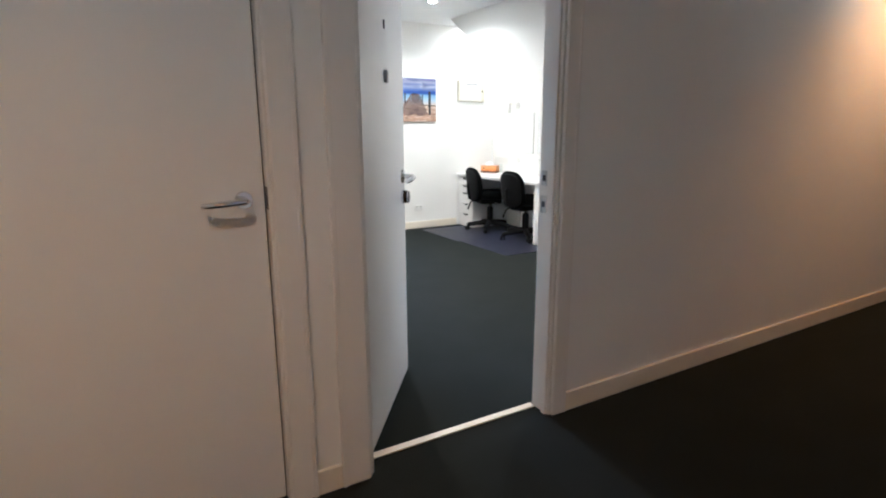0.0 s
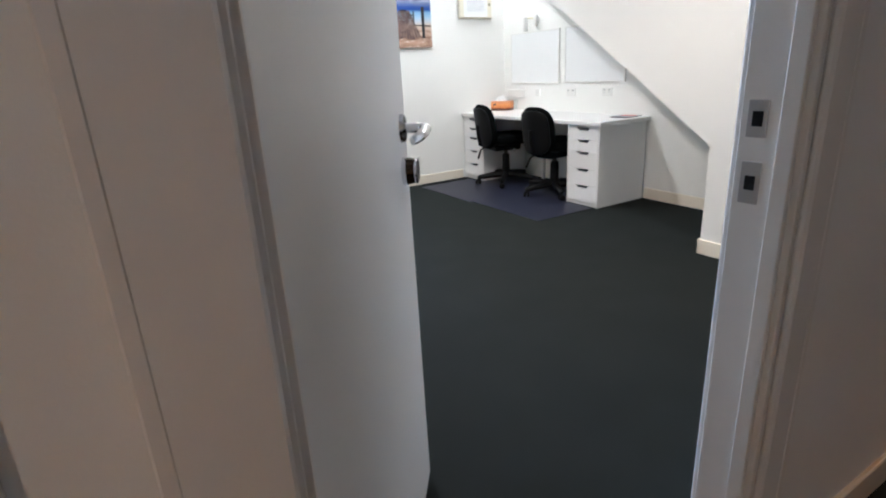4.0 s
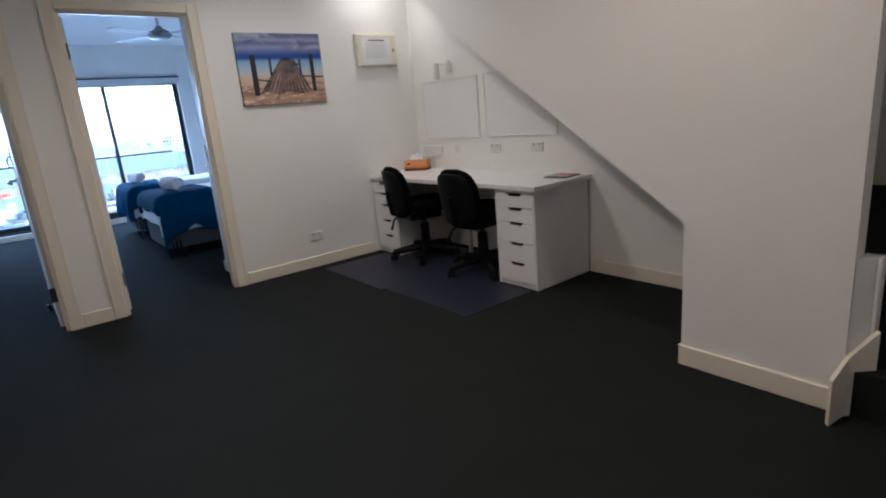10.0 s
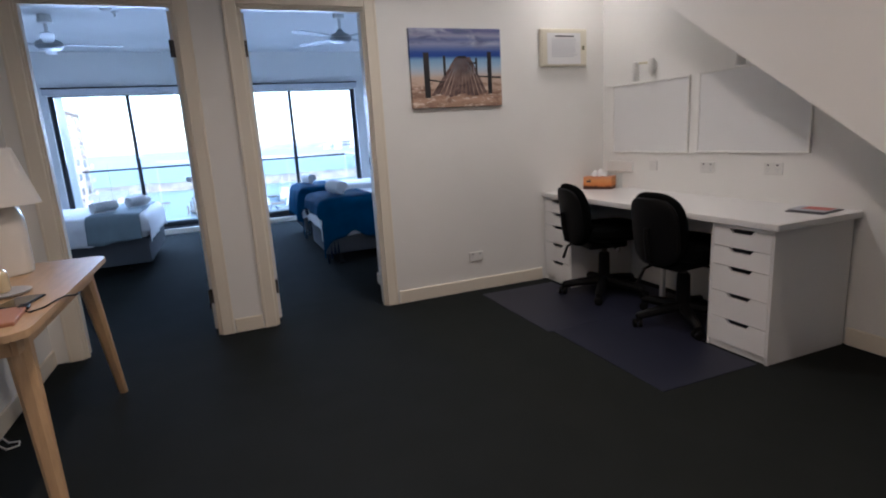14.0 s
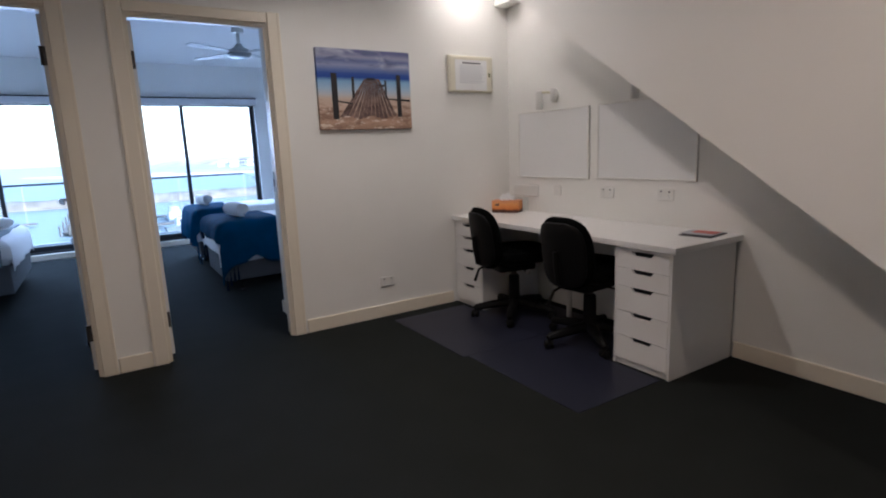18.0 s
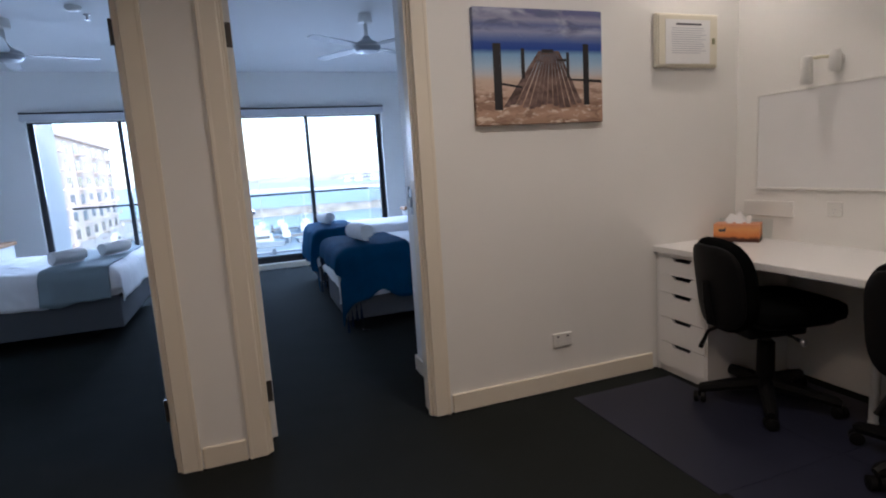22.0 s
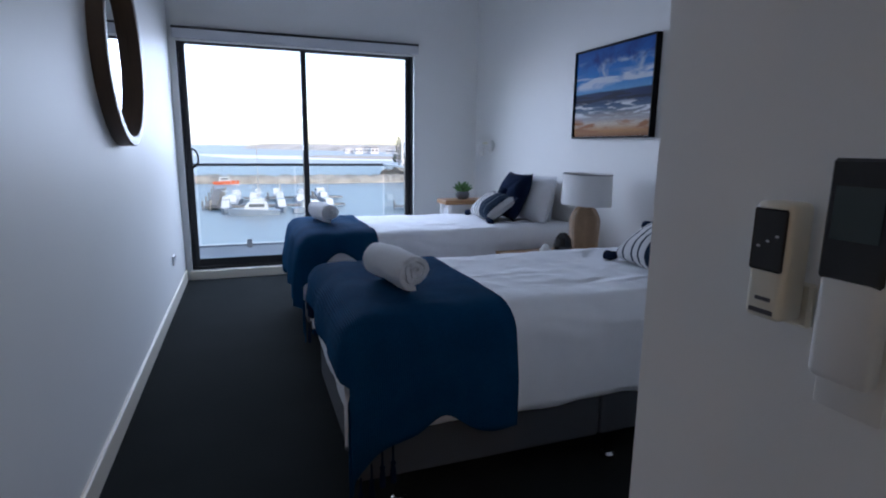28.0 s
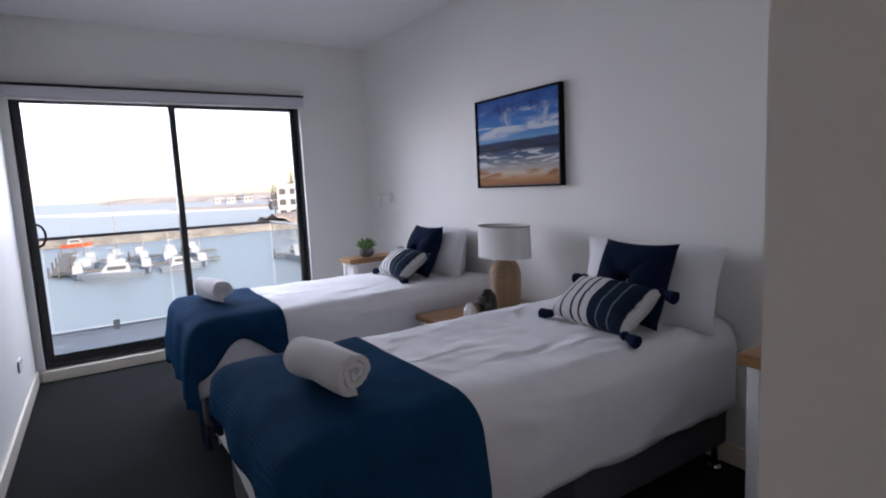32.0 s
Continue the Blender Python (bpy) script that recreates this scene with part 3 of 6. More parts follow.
def leaf(parent, hx, hy, rz, width, label, lever_z=1.0, sides=(-1, 1), hinge_at=(0.24, 1.82)):
    """A flush door leaf, hung at hx, hy and swung by rz degrees; its face at local y 0 turns to the inside."""
    lf = part("door_leaf", boxes([(0.003, width, -0.036, 0.0, 0.008, 2.036)], 0.003), DOORP, parent, label)
    lf.location, lf.rotation_euler = (hx - parent.location.x, hy - parent.location.y, 0), (0, 0, math.radians(rz))
    for s in sides:
        lever_set(lf, width - 0.062, lever_z, s)
    part("latch_plate", boxes([(width - 0.001, width + 0.0015, -0.029, -0.007, lever_z - 0.055, lever_z + 0.055)], 0.002), STEEL, lf, "steel latch plate")
    for z in hinge_at:
        bm = bmesh.new()
        tube(bm, [(-0.002, 0.004, z - 0.05), (-0.002, 0.004, z + 0.05)], 0.007, 10)
        box(bm, -0.002, 0.004, -0.034, 0.0, z - 0.05, z + 0.05)
        part("hinge", bm, DARKST, lf, "dark steel butt hinge")
    return lf


d1 = door_set("door_1", 0.555, 1.452, 0.95, 1.065, "white entry doorway with its flush door standing half open", lcas=0.105, rcas=0.075, paint=TRIMC)
lf = leaf(d1, 0.568, 1.058, 53.2, 0.848, "white gloss flush entry door with chrome lever and deadlock", 1.055, hinge_at=(0.24, 1.068, 1.82))
for s, y0, out in ((-1, -0.036, 0.036), (1, 0.0, 0.032)):
    bm = bmesh.new()
    tube(bm, [(0.776, y0, 0.955), (0.776, y0 + s * 0.010, 0.955), (0.776, y0 + s * 0.012, 0.955)], [0.034, 0.034, 0.030], 28)
    part("deadlock_rose", bm, CHROME, lf, "chrome deadlock rose", True)
    bm = bmesh.new()
    tube(bm, [(0.776, y0 + s * 0.011, 0.955), (0.776, y0 + s * (out - 0.006), 0.955)], [0.0325, 0.0290], 32)
    part("deadlock_barrel", bm, CHROMEDK, lf, "polished chrome deadlock barrel coloured as a dark reflection", True)
    bm = bmesh.new()
    tube(bm, [(0.776, y0 + s * (out - 0.007), 0.955), (0.776, y0 + s * (out - 0.004), 0.955), (0.776, y0 + s * (out - 0.001), 0.955)], [0.0298, 0.0308, 0.0290], 32)
    part("deadlock_rim", bm, CHROME, lf, "bright chrome rim", True)
    bm = bmesh.new()
    tube(bm, [(0.776, y0 + s * (out - 0.0012), 0.955), (0.776, y0 + s * out, 0.955)], [0.0255, 0.0245], 28)
    part("deadlock_cylinder", bm, DARKST, lf, "round dark lock face", True)
    part("keyway", boxes([(0.7745, 0.7775, y0 + s * out - 0.0008, y0 + s * out + 0.0008, 0.947, 0.963)]), BLKPLA, lf, "dark key slot")
bm = bmesh.new()
box(bm, 0.425, 0.453, -0.052, -0.036, 1.468, 1.52, 0.006, 2)
part("door_viewer_plate", bm, STEEL, lf, "small steel door viewer cover")
part("door_number_plate", boxes([(0.433, 0.445, -0.042, -0.036, 1.68, 1.715)], 0.002), DARKST, lf, "small dark plate")
# hinge plate and strikes in the entry jambs
part("hinge", boxes([(-0.4320, -0.4300, 0.060, 0.098, 1.018, 1.118)], 0.0008), DARKST, d1, "dark steel hinge plate")
for z, h in ((1.074, 0.032), (0.962, 0.038)):
    part("strike_plate", boxes([(0.4306, 0.4326, 0.066, 0.102, z - h, z + h)], 0.001), STEEL, d1, "steel strike plate")
    part("strike_hole", boxes([(0.4293, 0.4311, 0.074, 0.093, z - 0.013, z + 0.013)], 0.001), BLKPLA, d1, "dark latch hole")
d2 = door_set("door_2", -0.545, 0.278, 0.95, 1.065, "white flush corridor door, closed, with a chrome lever", lcas=0.085, rcas=0.083, paint=TRIMC, sy=0.108)
bm = box(bmesh.new(), -0.526, 0.2575, 0.986, 1.024, 0.008, 2.04, 0.002)
for v in bm.verts:
    v.co.x -= d2.location.x
    v.co.y -= d2.location.y
lf2 = part("door_leaf", bm, DOORP, d2, "white flush door leaf")
bm = bmesh.new()
tube(bm, [(0, 0, 0), (0, -0.009, 0)], [0.028, 0.025], 24)
part("handle_rose", bm, CHROME, lf2, "round chrome rose", True, loc=(0.195 - d2.location.x, 0.0358, 1.066))
bm = bmesh.new()
tube(bm, [(0, -0.006, 0), (0, -0.04, 0), (-0.008, -0.054, 0), (-0.03, -0.060, 0), (-0.075, -0.060, -0.003), (-0.105, -0.052, -0.006), (-0.122, -0.036, -0.008)], [0.011, 0.0105, 0.0105, 0.0105, 0.0105, 0.010, 0.008], 12)
part("lever_handle", bm, CHROME, lf2, "chrome lever handle", True, loc=(0.195 - d2.location.x, 0.0358, 1.066))
# Ink-dark strip laid in the gap in place of real shade.
part("gap_shade_strip", boxes([(0.2577 - d2.location.x, 0.2608 - d2.location.x, 0.042, 0.07, 0.01, 2.04)]), DARKINK, d2, "dark strip for the shade in the gap beside the closed leaf")
part("latch_plate", boxes([(0.2600 - d2.location.x, 0.2628 - d2.location.x, 0.008, 0.034, 1.035, 1.105)], 0.001), DARKST, d2, "dark latch plate")

d3 = door_set("door_3", 0.55, 1.345, 5.585, 5.71, "cream-painted doorway to the double bedroom, door open")
leaf(d3, 1.293, 5.712, 90.5, 0.765, "white gloss flush bedroom door swung open", 1.0)
d4 = door_set("door_4", 1.682, 2.484, 5.585, 5.71, "cream-painted doorway to the twin bedroom, door open")
# this leaf hangs on the other side of its opening, so its faces are turned round
lf = part("door_leaf", boxes([(0.003, 0.765, -0.036, 0.0, 0.008, 2.036)], 0.003), DOORP, d4, "white gloss flush bedroom door swung open")
lf.location, lf.rotation_euler = (1.700 - d4.location.x, 0.127, 0), (0, 0, math.radians(94.6))
for y0, s in ((0.0, 1), (-0.036, -1)):
    bm = bmesh.new()
    tube(bm, [(0.70, y0, 1.035), (0.70, y0 + s * 0.009, 1.035)], [0.034, 0.031], 24)
    part("handle_rose", bm, CHROME, lf, "round chrome rose", True)
    bm = bmesh.new()
    if s < 0:
        tube(bm, [(0.70, y0, 1.035), (0.70, y0 - 0.040, 1.035), (0.692, y0 - 0.054, 1.035), (0.67, y0 - 0.060, 1.035), (0.625, y0 - 0.060, 1.032), (0.595, y0 - 0.052, 1.028), (0.578, y0 - 0.036, 1.025)], [0.011, 0.0105, 0.0105, 0.0105, 0.0105, 0.010, 0.008], 12)
    else:
        tube(bm, [(0.70, y0, 1.035), (0.70, y0 + 0.030, 1.035), (0.69, y0 + 0.034, 1.035), (0.60, y0 + 0.034, 1.035)], 0.009, 12)
    part("lever_handle", bm, CHROME, lf, "chrome lever handle", True)
for z in (0.24, 1.82):
    bm = bmesh.new()
    box(bm, -0.002, 0.004, -0.033, -0.002, z - 0.05, z + 0.05)
    tube(bm, [(-0.004, 0.002, z - 0.05), (-0.004, 0.002, z + 0.05)], 0.007, 10)
    part("hinge", bm, DARKST, lf, "dark steel butt hinge")
    bm = bmesh.new()
    box(bm, -0.0002, 0.0016, 0.090, 0.127, z - 0.05, z + 0.05)
    part("hinge", bm, DARKST, d3, "dark steel butt hinge", loc=(0.3805, 0, 0))
part("strike_plate", boxes([(0.3755, 0.3772, 0.075, 0.115, 1.0, 1.12)], 0.001), STEEL, d4, "steel strike plate")
part("strike_hole", boxes([(0.3742, 0.376, 0.083, 0.107, 1.035, 1.085)], 0.001), BLKPLA, d4, "dark latch hole")

# stair
st = thing("staircase", (3.60, 1.80, 0), "dark carpeted winder stair with white raking skirting", "staircase")
P = (0.0, 0.0)
cor = {0: (0.0, -0.688), 1: (0.40, -0.688), 2: (0.80, -0.46), 3: (0.80, 0.0)}
for k in range(3):
    bm = bmesh.new()
    poly = [(0.0, 0.0), cor[k], cor[k + 1]] if k != 1 else [(0.0, 0.0), cor[1], (0.80, -0.688), cor[2]]
    if k == 0:
        poly = [(-0.12, -0.023), (-0.12, -0.688), cor[1], (0.0, -0.023)]
    prism(bm, poly, "z", 0.0, 0.18 * (k + 1))
    part("tread", bm, CARPET, st, "charcoal carpeted winder step")
for k in range(14):
    part("tread", boxes([(0.0, 0.80, 0.26 * k + 0.001, 0.26 * (k + 1), 0.18 * (k + 4) - 0.25, 0.18 * (k + 4))], 0.012), CARPET, st, "charcoal carpeted step")
bm = bmesh.new()
prism(bm, [(3.486, 1.798), (3.538, 1.752), (3.60, 1.752), (3.60, 1.798)], "z", 0.0, 0.60)
solid("wall_stair_return", bm, WALL, "white painted stub of wall at the foot of the stair", "wall", "structure")
# raking board along the stub, from the newel up to its far edge
bm = bmesh.new()
plan = ((3.372, 1.814, 0.178), (3.481, 1.798, 0.235), (3.536, 1.751, 0.305), (3.556, 1.733, 0.33))
lo, hi = [], []
for px, py, pz in plan:
    lo.append([bm.verts.new((px - 3.60, py - 1.80, 0.0)), bm.verts.new((px - 3.618, py - 1.815, 0.0))])
    hi.append([bm.verts.new((px - 3.60, py - 1.80, pz)), bm.verts.new((px - 3.618, py - 1.815, pz))])
for k in range(3):
    for s in (0, 1):
        bm.faces.new((lo[k][s], lo[k + 1][s], hi[k + 1][s], hi[k][s]))
    bm.faces.new((hi[k][0], hi[k + 1][0], hi[k + 1][1], hi[k][1]))
    bm.faces.new((lo[k][0], lo[k + 1][0], lo[k + 1][1], lo[k][1]))
for k in (0, 3):
    bm.faces.new((lo[k][0], lo[k][1], hi[k][1], hi[k][0]))
bmesh.ops.recalc_face_normals(bm, faces=bm.faces[:])
part("raking_skirting", bm, TRIM, st, "white raking skirting board")
part("stub_edge", boxes([(-0.058, 0.002, -0.062, -0.0485, 0.30, 0.600)], 0.003), WALL, st, "white edge board of the wall stub")
bm = bmesh.new()
prism(bm, [(0.0, 0.60), (0.0, 0.95), (3.3, 3.25), (3.3, 2.9)], "x", 0.782, 0.7995)
part("raking_skirting", bm, TRIM, st, "white raking skirting board")


# windows
def sliding_window(name, x0, x1, xm, label, pull):
    w = thing(name, ((x0 + x1) / 2, 10.74, 0.08), label, "window", kind="structure")
    cx, t = (x0 + x1) / 2, 2.005
    a, b, c = x0 - cx, x1 - cx, xm - cx
    part("window_frame", boxes([(a, a + 0.014, 0, 0.10, 0, t)], 0.003), ALUM, w)
    part("window_frame", boxes([(b - 0.014, b, 0, 0.10, 0, t)], 0.003), ALUM, w)
    part("window_frame", boxes([(a + 0.0145, b - 0.0145, 0, 0.10, t - 0.035, t)], 0.003), ALUM, w)
    part("window_frame", boxes([(a + 0.0145, b - 0.0145, 0, 0.10, 0, 0.022)], 0.003), ALUM, w)
    for lo, hi, y in ((a + 0.015, c + 0.024, 0.012), (c - 0.024, b - 0.015, 0.055)):
        s = part("sash", boxes([(lo, lo + 0.046, y, y + 0.036, 0.023, t - 0.036), (hi - 0.046, hi, y, y + 0.036, 0.023, t - 0.036),
                 (lo + 0.0462, hi - 0.0462, y, y + 0.036, 0.023, 0.092), (lo + 0.0462, hi - 0.0462, y, y + 0.036, t - 0.09, t - 0.036)], 0.002), ALUM, w, "black aluminium sliding sash")
        g = part("pane", boxes([(lo + 0.047, hi - 0.047, y + 0.016, y + 0.020, 0.093, t - 0.091)]), GLASS, s, "clear glass pane")
        g.visible_shadow = False
    if pull:
        bm = bmesh.new()
        out = 1 if pull < cx else -1
        tube(bm, [(0, 0, -0.08), (out * 0.004, -0.022, -0.08), (out * 0.028, -0.026, -0.064), (out * 0.044, -0.028, -0.03), (out * 0.047, -0.028, 0), (out * 0.044, -0.028, 0.03), (out * 0.028, -0.026, 0.064), (out * 0.004, -0.022, 0.08), (0, 0, 0.08)], 0.008, 10)
        part("pull_handle", bm, BLKPLA, w, "black D-shaped pull handle", True, loc=(pull - cx, 0.012, 0.98))
    return w


sliding_window("window_1", -0.56, 1.36, 0.372, "black-framed sliding glass door to the balcony", 1.30)
sliding_window("window_2", 1.555, 3.59, 2.572, "black-framed sliding glass door to the balcony", 1.617)


def roller_blind(x0, x1):
    w = thing("roller_blind", ((x0 + x1) / 2, 10.665, 1.99), "grey-white roller blind rolled up above the sliding door", "blind")
    h = (x1 - x0) / 2
    part("head_track", boxes([(-h, h, -0.045, 0.02, 0.105, 0.122)], 0.003), ALUM, w, "black head track")
    part("fascia", boxes([(-h + 0.004, h - 0.004, -0.042, -0.030, 0.028, 0.104)], 0.004), BLINDM, w, "grey-white blind fascia")
    bm = bmesh.new()
    tube(bm, [(-h + 0.01, -0.008, 0.062), (h - 0.01, -0.008, 0.062)], 0.021, 16)
    part("fabric_roll", bm, BLINDM, w, "rolled blind fabric", True)
    part("bracket", boxes([(-h, -h + 0.004, -0.030, 0.02, 0.03, 0.104)], 0.001), WHITEPL, w)
    part("bracket", boxes([(h - 0.004, h, -0.030, 0.02, 0.03, 0.104)], 0.001), WHITEPL, w)
    part("bottom_rail", boxes([(-h + 0.02, h - 0.02, -0.030, -0.018, 0.010, 0.0275)], 0.003), WHITEPL, w, "white bottom rail")


roller_blind(1.535, 3.612)
roller_blind(-0.59, 1.38)


# ---- landing room: desk nook ----
desk = thing("desk_top", (3.812, 3.575, 0), "long white laminate desktop resting on two drawer units", "desk")
part("tabletop", boxes([(0.0, 0.602, 0.0, 2.008, 0.678, 0.712)], 0.003), LAMI, desk)
part("edge_band", boxes([(-0.0012, 0.0, 0.004, 2.004, 0.681, 0.709)]), LAMI2, desk)

bm = bmesh.new()
tube(bm, [(0.35, 1.06, 0.022), (0.35, 1.06, 0.664)], 0.019, 18)
part("support_leg", bm, LAMI, desk, "white tubular middle leg", True)
bm = bmesh.new()
tube(bm, [(0.35, 1.06, 0.0), (0.35, 1.06, 0.010), (0.35, 1.06, 0.0225)], [0.021, 0.021, 0.012], 18)
part("leg_foot", bm, LAMI2, desk, "white adjustable foot", True)
bm = bmesh.new()
tube(bm, [(0.35, 1.06, 0.662), (0.35, 1.06, 0.6775)], [0.045, 0.048], 20)
part("leg_plate", bm, STEEL, desk, "steel fixing plate", True)


def drawer_unit(x, y, label):
    """A five-drawer pedestal 0.36 wide that opens towards -x."""
    d = thing("drawer_unit", (x, y, 0), label, "drawer unit", group="drawer units under the desk")
    W, D, T = 0.36, 0.565, 0.673
    part("side_panel", boxes([(0.0, D, 0.0, 0.015, 0, T)], 0.0015), LAMI2, d)
    part("side_panel", boxes([(0.0, D, W - 0.015, W, 0, T)], 0.0015), LAMI2, d)
    part("top_panel", boxes([(0.0, D, 0.0152, W - 0.0152, T - 0.014, T)], 0.0015), LAMI2, d)
    part("back_panel", boxes([(D - 0.008, D, 0.0152, W - 0.0152, 0.03, T - 0.0145)]), LAMI2, d)
    part("plinth", boxes([(0.012, 0.03, 0.0152, W - 0.0152, 0.0, 0.035)]), LAMI2, d)
    z = T - 0.016
    for h in (0.099, 0.101, 0.142, 0.142, 0.138):
        a, b = 0.0165, W - 0.0165
        c, n, m = W / 2, 0.070, 0.052
        bm = bmesh.new()
        prism(bm, [(a, z - h + 0.003), (b, z - h + 0.003), (b, z), (c + n, z), (c + m, z - 0.022), (c - m, z - 0.022), (c - n, z), (a, z)], "x", 0.0, 0.016)
        f = part("drawer_front", bm, LAMI, d, "white drawer front with a notched pull")
        # Dark colour puts the shadow behind the notch into the box.
        part("drawer_box", boxes([(0.017, D - 0.05, a + 0.012, b - 0.012, z - h + 0.012, z - 0.034)]), DARKINK, f, "drawer box coloured dark to stand for shadow")
        z -= h
    return d


drawer_unit(3.832, 3.602, "white five-drawer pedestal at the desk's open end")
drawer_unit(3.832, 5.215, "white five-drawer pedestal against the wall")
bm = box(bmesh.new(), 3.213, 3.812, 3.637, 4.53, 0.0, 0.004, 0.0004)
box(bm, 3.813, 4.33, 3.985, 4.53, 0.0, 0.004, 0.0004)
solid("chair_mat", bm, MAT, "blue-grey vinyl chair mat on the carpet under the desk", "floor mat")
bm = box(bmesh.new(), 3.180, 3.80, 4.531, 5.44, 0.0, 0.0045, 0.0004)
box(bm, 3.801, 4.33, 4.531, 5.225, 0.0, 0.0045, 0.0004)
solid("chair_mat", bm, MAT, "blue-grey vinyl chair mat reaching the skirting board", "floor mat")


def pad(bm, cx, cy, cz, sx, sy, sz, p=3.2, nu=20, nv=12, bend=0.0):
    """A cushion pad: a squared ellipsoid, bent about its height if asked."""
    def s(c, e):
        return math.copysign(abs(c) ** e, c)
    rows = []
    for i in range(nv + 1):
        v = -math.pi / 2 + math.pi * i / nv
        rows.append([Vector((cx + sx * s(math.cos(v), 2 / p) * s(math.cos(u), 2 / p), cy + sy * s(math.cos(v), 2 / p) * s(math.sin(u), 2 / p), cz + sz * s(math.sin(v), 2 / p)))
                     for u in (2 * math.pi * k / nu for k in range(nu))])
    rings = [[bm.verts.new(q + Vector((bend * ((q.y - cy) / sy) ** 2, 0, 0))) for q in r] for r in rows[1:-1]]
    lo, hi = bm.verts.new(rows[0][0]), bm.verts.new(rows[-1][0])
    for a, b in zip(rings, rings[1:]):
        for k in range(nu):
            bm.faces.new((a[k], a[(k + 1) % nu], b[(k + 1) % nu], b[k]))
    for k in range(nu):
        bm.faces.new((lo, rings[0][(k + 1) % nu], rings[0][k]))
        bm.faces.new((hi, rings[-1][k], rings[-1][(k + 1) % nu]))
    return bm


def office_chair(x, y, rz, label):
    c = thing("office_chair", (x, y, 0.004), label, "chair", rz, "office chairs at the desk")
    bm = pad(bmesh.new(), 0.04, 0, 0.475, 0.235, 0.235, 0.048, 4.0)
    part("seat", bm, BLKFAB, c, "black fabric seat pad", True)
    part("seat_pan", pad(bmesh.new(), 0.03, 0, 0.435, 0.20, 0.20, 0.022, 5.0), BLKPLA, c, "", True)
    bm = pad(bmesh.new(), 0, 0, 0, 0.052, 0.182, 0.222, 2.8, 24, 14, 0.050)
    bk = part("backrest", bm, BLKFAB, c, "black fabric backrest", True, loc=(-0.25, 0, 0.600), rot=(0, -8, 0))
    bm = pad(bmesh.new(), -0.038, 0, 0, 0.018, 0.170, 0.198, 3.4, 24, 12, 0.045)
    part("back_shell", bm, BLKPLA, bk, "black plastic back shell", True)
    bm = bmesh.new()
    tube(bm, [(-0.02, 0, 0.405), (-0.22, 0, 0.40), (-0.285, 0, 0.43), (-0.305, 0, 0.53), (-0.312, 0, 0.62)], [0.022, 0.022, 0.022, 0.02, 0.018], 8)
    part("back_bar", bm, BLKPLA, c, "", True)
    part("mechanism", boxes([(-0.16, 0.13, -0.10, 0.10, 0.35, 0.415)], 0.015, 2), BLKPLA, c)
    bm = lathe(bmesh.new(), [(0.042, 0.09), (0.038, 0.30), (0.028, 0.305), (0.028, 0.31)], 16)
    part("column_cover", bm, BLKPLA, c, "", True)
    part("gas_lift", lathe(bmesh.new(), [(0.020, 0.31), (0.020, 0.376)], 14), DARKST, c, "dark steel gas lift", True)
    for s, n in ((1, 0.02), (-1, -0.05)):
        bm = bmesh.new()
        tube(bm, [(n, s * 0.07, 0.395), (n + 0.02, s * 0.20, 0.385), (n + 0.03, s * 0.235, 0.375)], [0.006, 0.006, 0.013], 8)
        lv = part("adjusting_lever", bm, BLKPLA, c, "", True)
        part("lever_knob", pad(bmesh.new(), n + 0.032, s * 0.24, 0.372, 0.016, 0.012, 0.016, 2.4, 14, 8), STEEL, lv, "bright lever knob", True)
    bm = bmesh.new()
    tube(bm, [(-0.20, 0.02, 0.40), (-0.25, 0.07, 0.36), (-0.27, 0.10, 0.27)], [0.008, 0.008, 0.011], 8)
    part("adjusting_lever", bm, BLKPLA, c, "", True)
    part("base_hub", lathe(bmesh.new(), [(0.05, 0.065), (0.052, 0.10), (0.036, 0.125)], 18), BLKPLA, c, "", True)
    arm = wheel = None
    for k in range(5):
        a = 72 * k + 20
        if arm is None:
            bm = bmesh.new()
            tube(bm, [(0.035, 0, 0.098), (0.16, 0, 0.088), (0.285, 0, 0.072), (0.302, 0, 0.066)], [0.036, 0.031, 0.025, 0.016], 8)
            arm = part("base_arm", bm, BLKPLA, c, "", True, rot=(0, 0, a))
            bm = bmesh.new()
            tube(bm, [(0.0, 0.0, 0.075), (0.0, 0.0, 0.03)], 0.008, 8)
            for s in (-1, 1):
                tube(bm, [(0.0, s * 0.006, 0.0265), (0.0, s * 0.012, 0.0265), (0.0, s * 0.024, 0.0265), (0.0, s * 0.028, 0.0265)], [0.0262, 0.0265, 0.0265, 0.020], 18)
            wheel = part("castor", bm, BLKPLA, c, "black twin-wheel castor", True, loc=(0.295 * math.cos(radians(a)), 0.295 * math.sin(radians(a)), 0), rot=(0, 0, a + 50))
        else:
            twin(arm, (0, 0, 0), (0, 0, a))
            twin(wheel, (0.295 * math.cos(radians(a)), 0.295 * math.sin(radians(a)), 0), (0, 0, a + 35 * k))
    return c


office_chair(3.955, 4.99, -12, "black fabric swivel office chair pulled up to the desk")
office_chair(3.965, 4.265, 4, "black fabric swivel office chair turned towards the corner")

# tissue box
tb = thing("tissue_box", (4.25, 5.42, 0.712), "orange sunset-printed tissue box with a tissue pulled out", "tissue box", rz=-56)
SUNSET = banded("sunset_print", [(0.0, (0.05, 0.02, 0.012)), (0.022, (0.10, 0.03, 0.015)), (0.032, (0.70, 0.22, 0.05)), (0.070, (0.80, 0.36, 0.12)), (0.100, (0.70, 0.30, 0.16))], "Z", 0.018, 22, 0.5)
part("carton", boxes([(-0.112, 0.112, -0.06, 0.06, 0, 0.098)], 0.002), SUNSET, tb, "printed sunset carton")
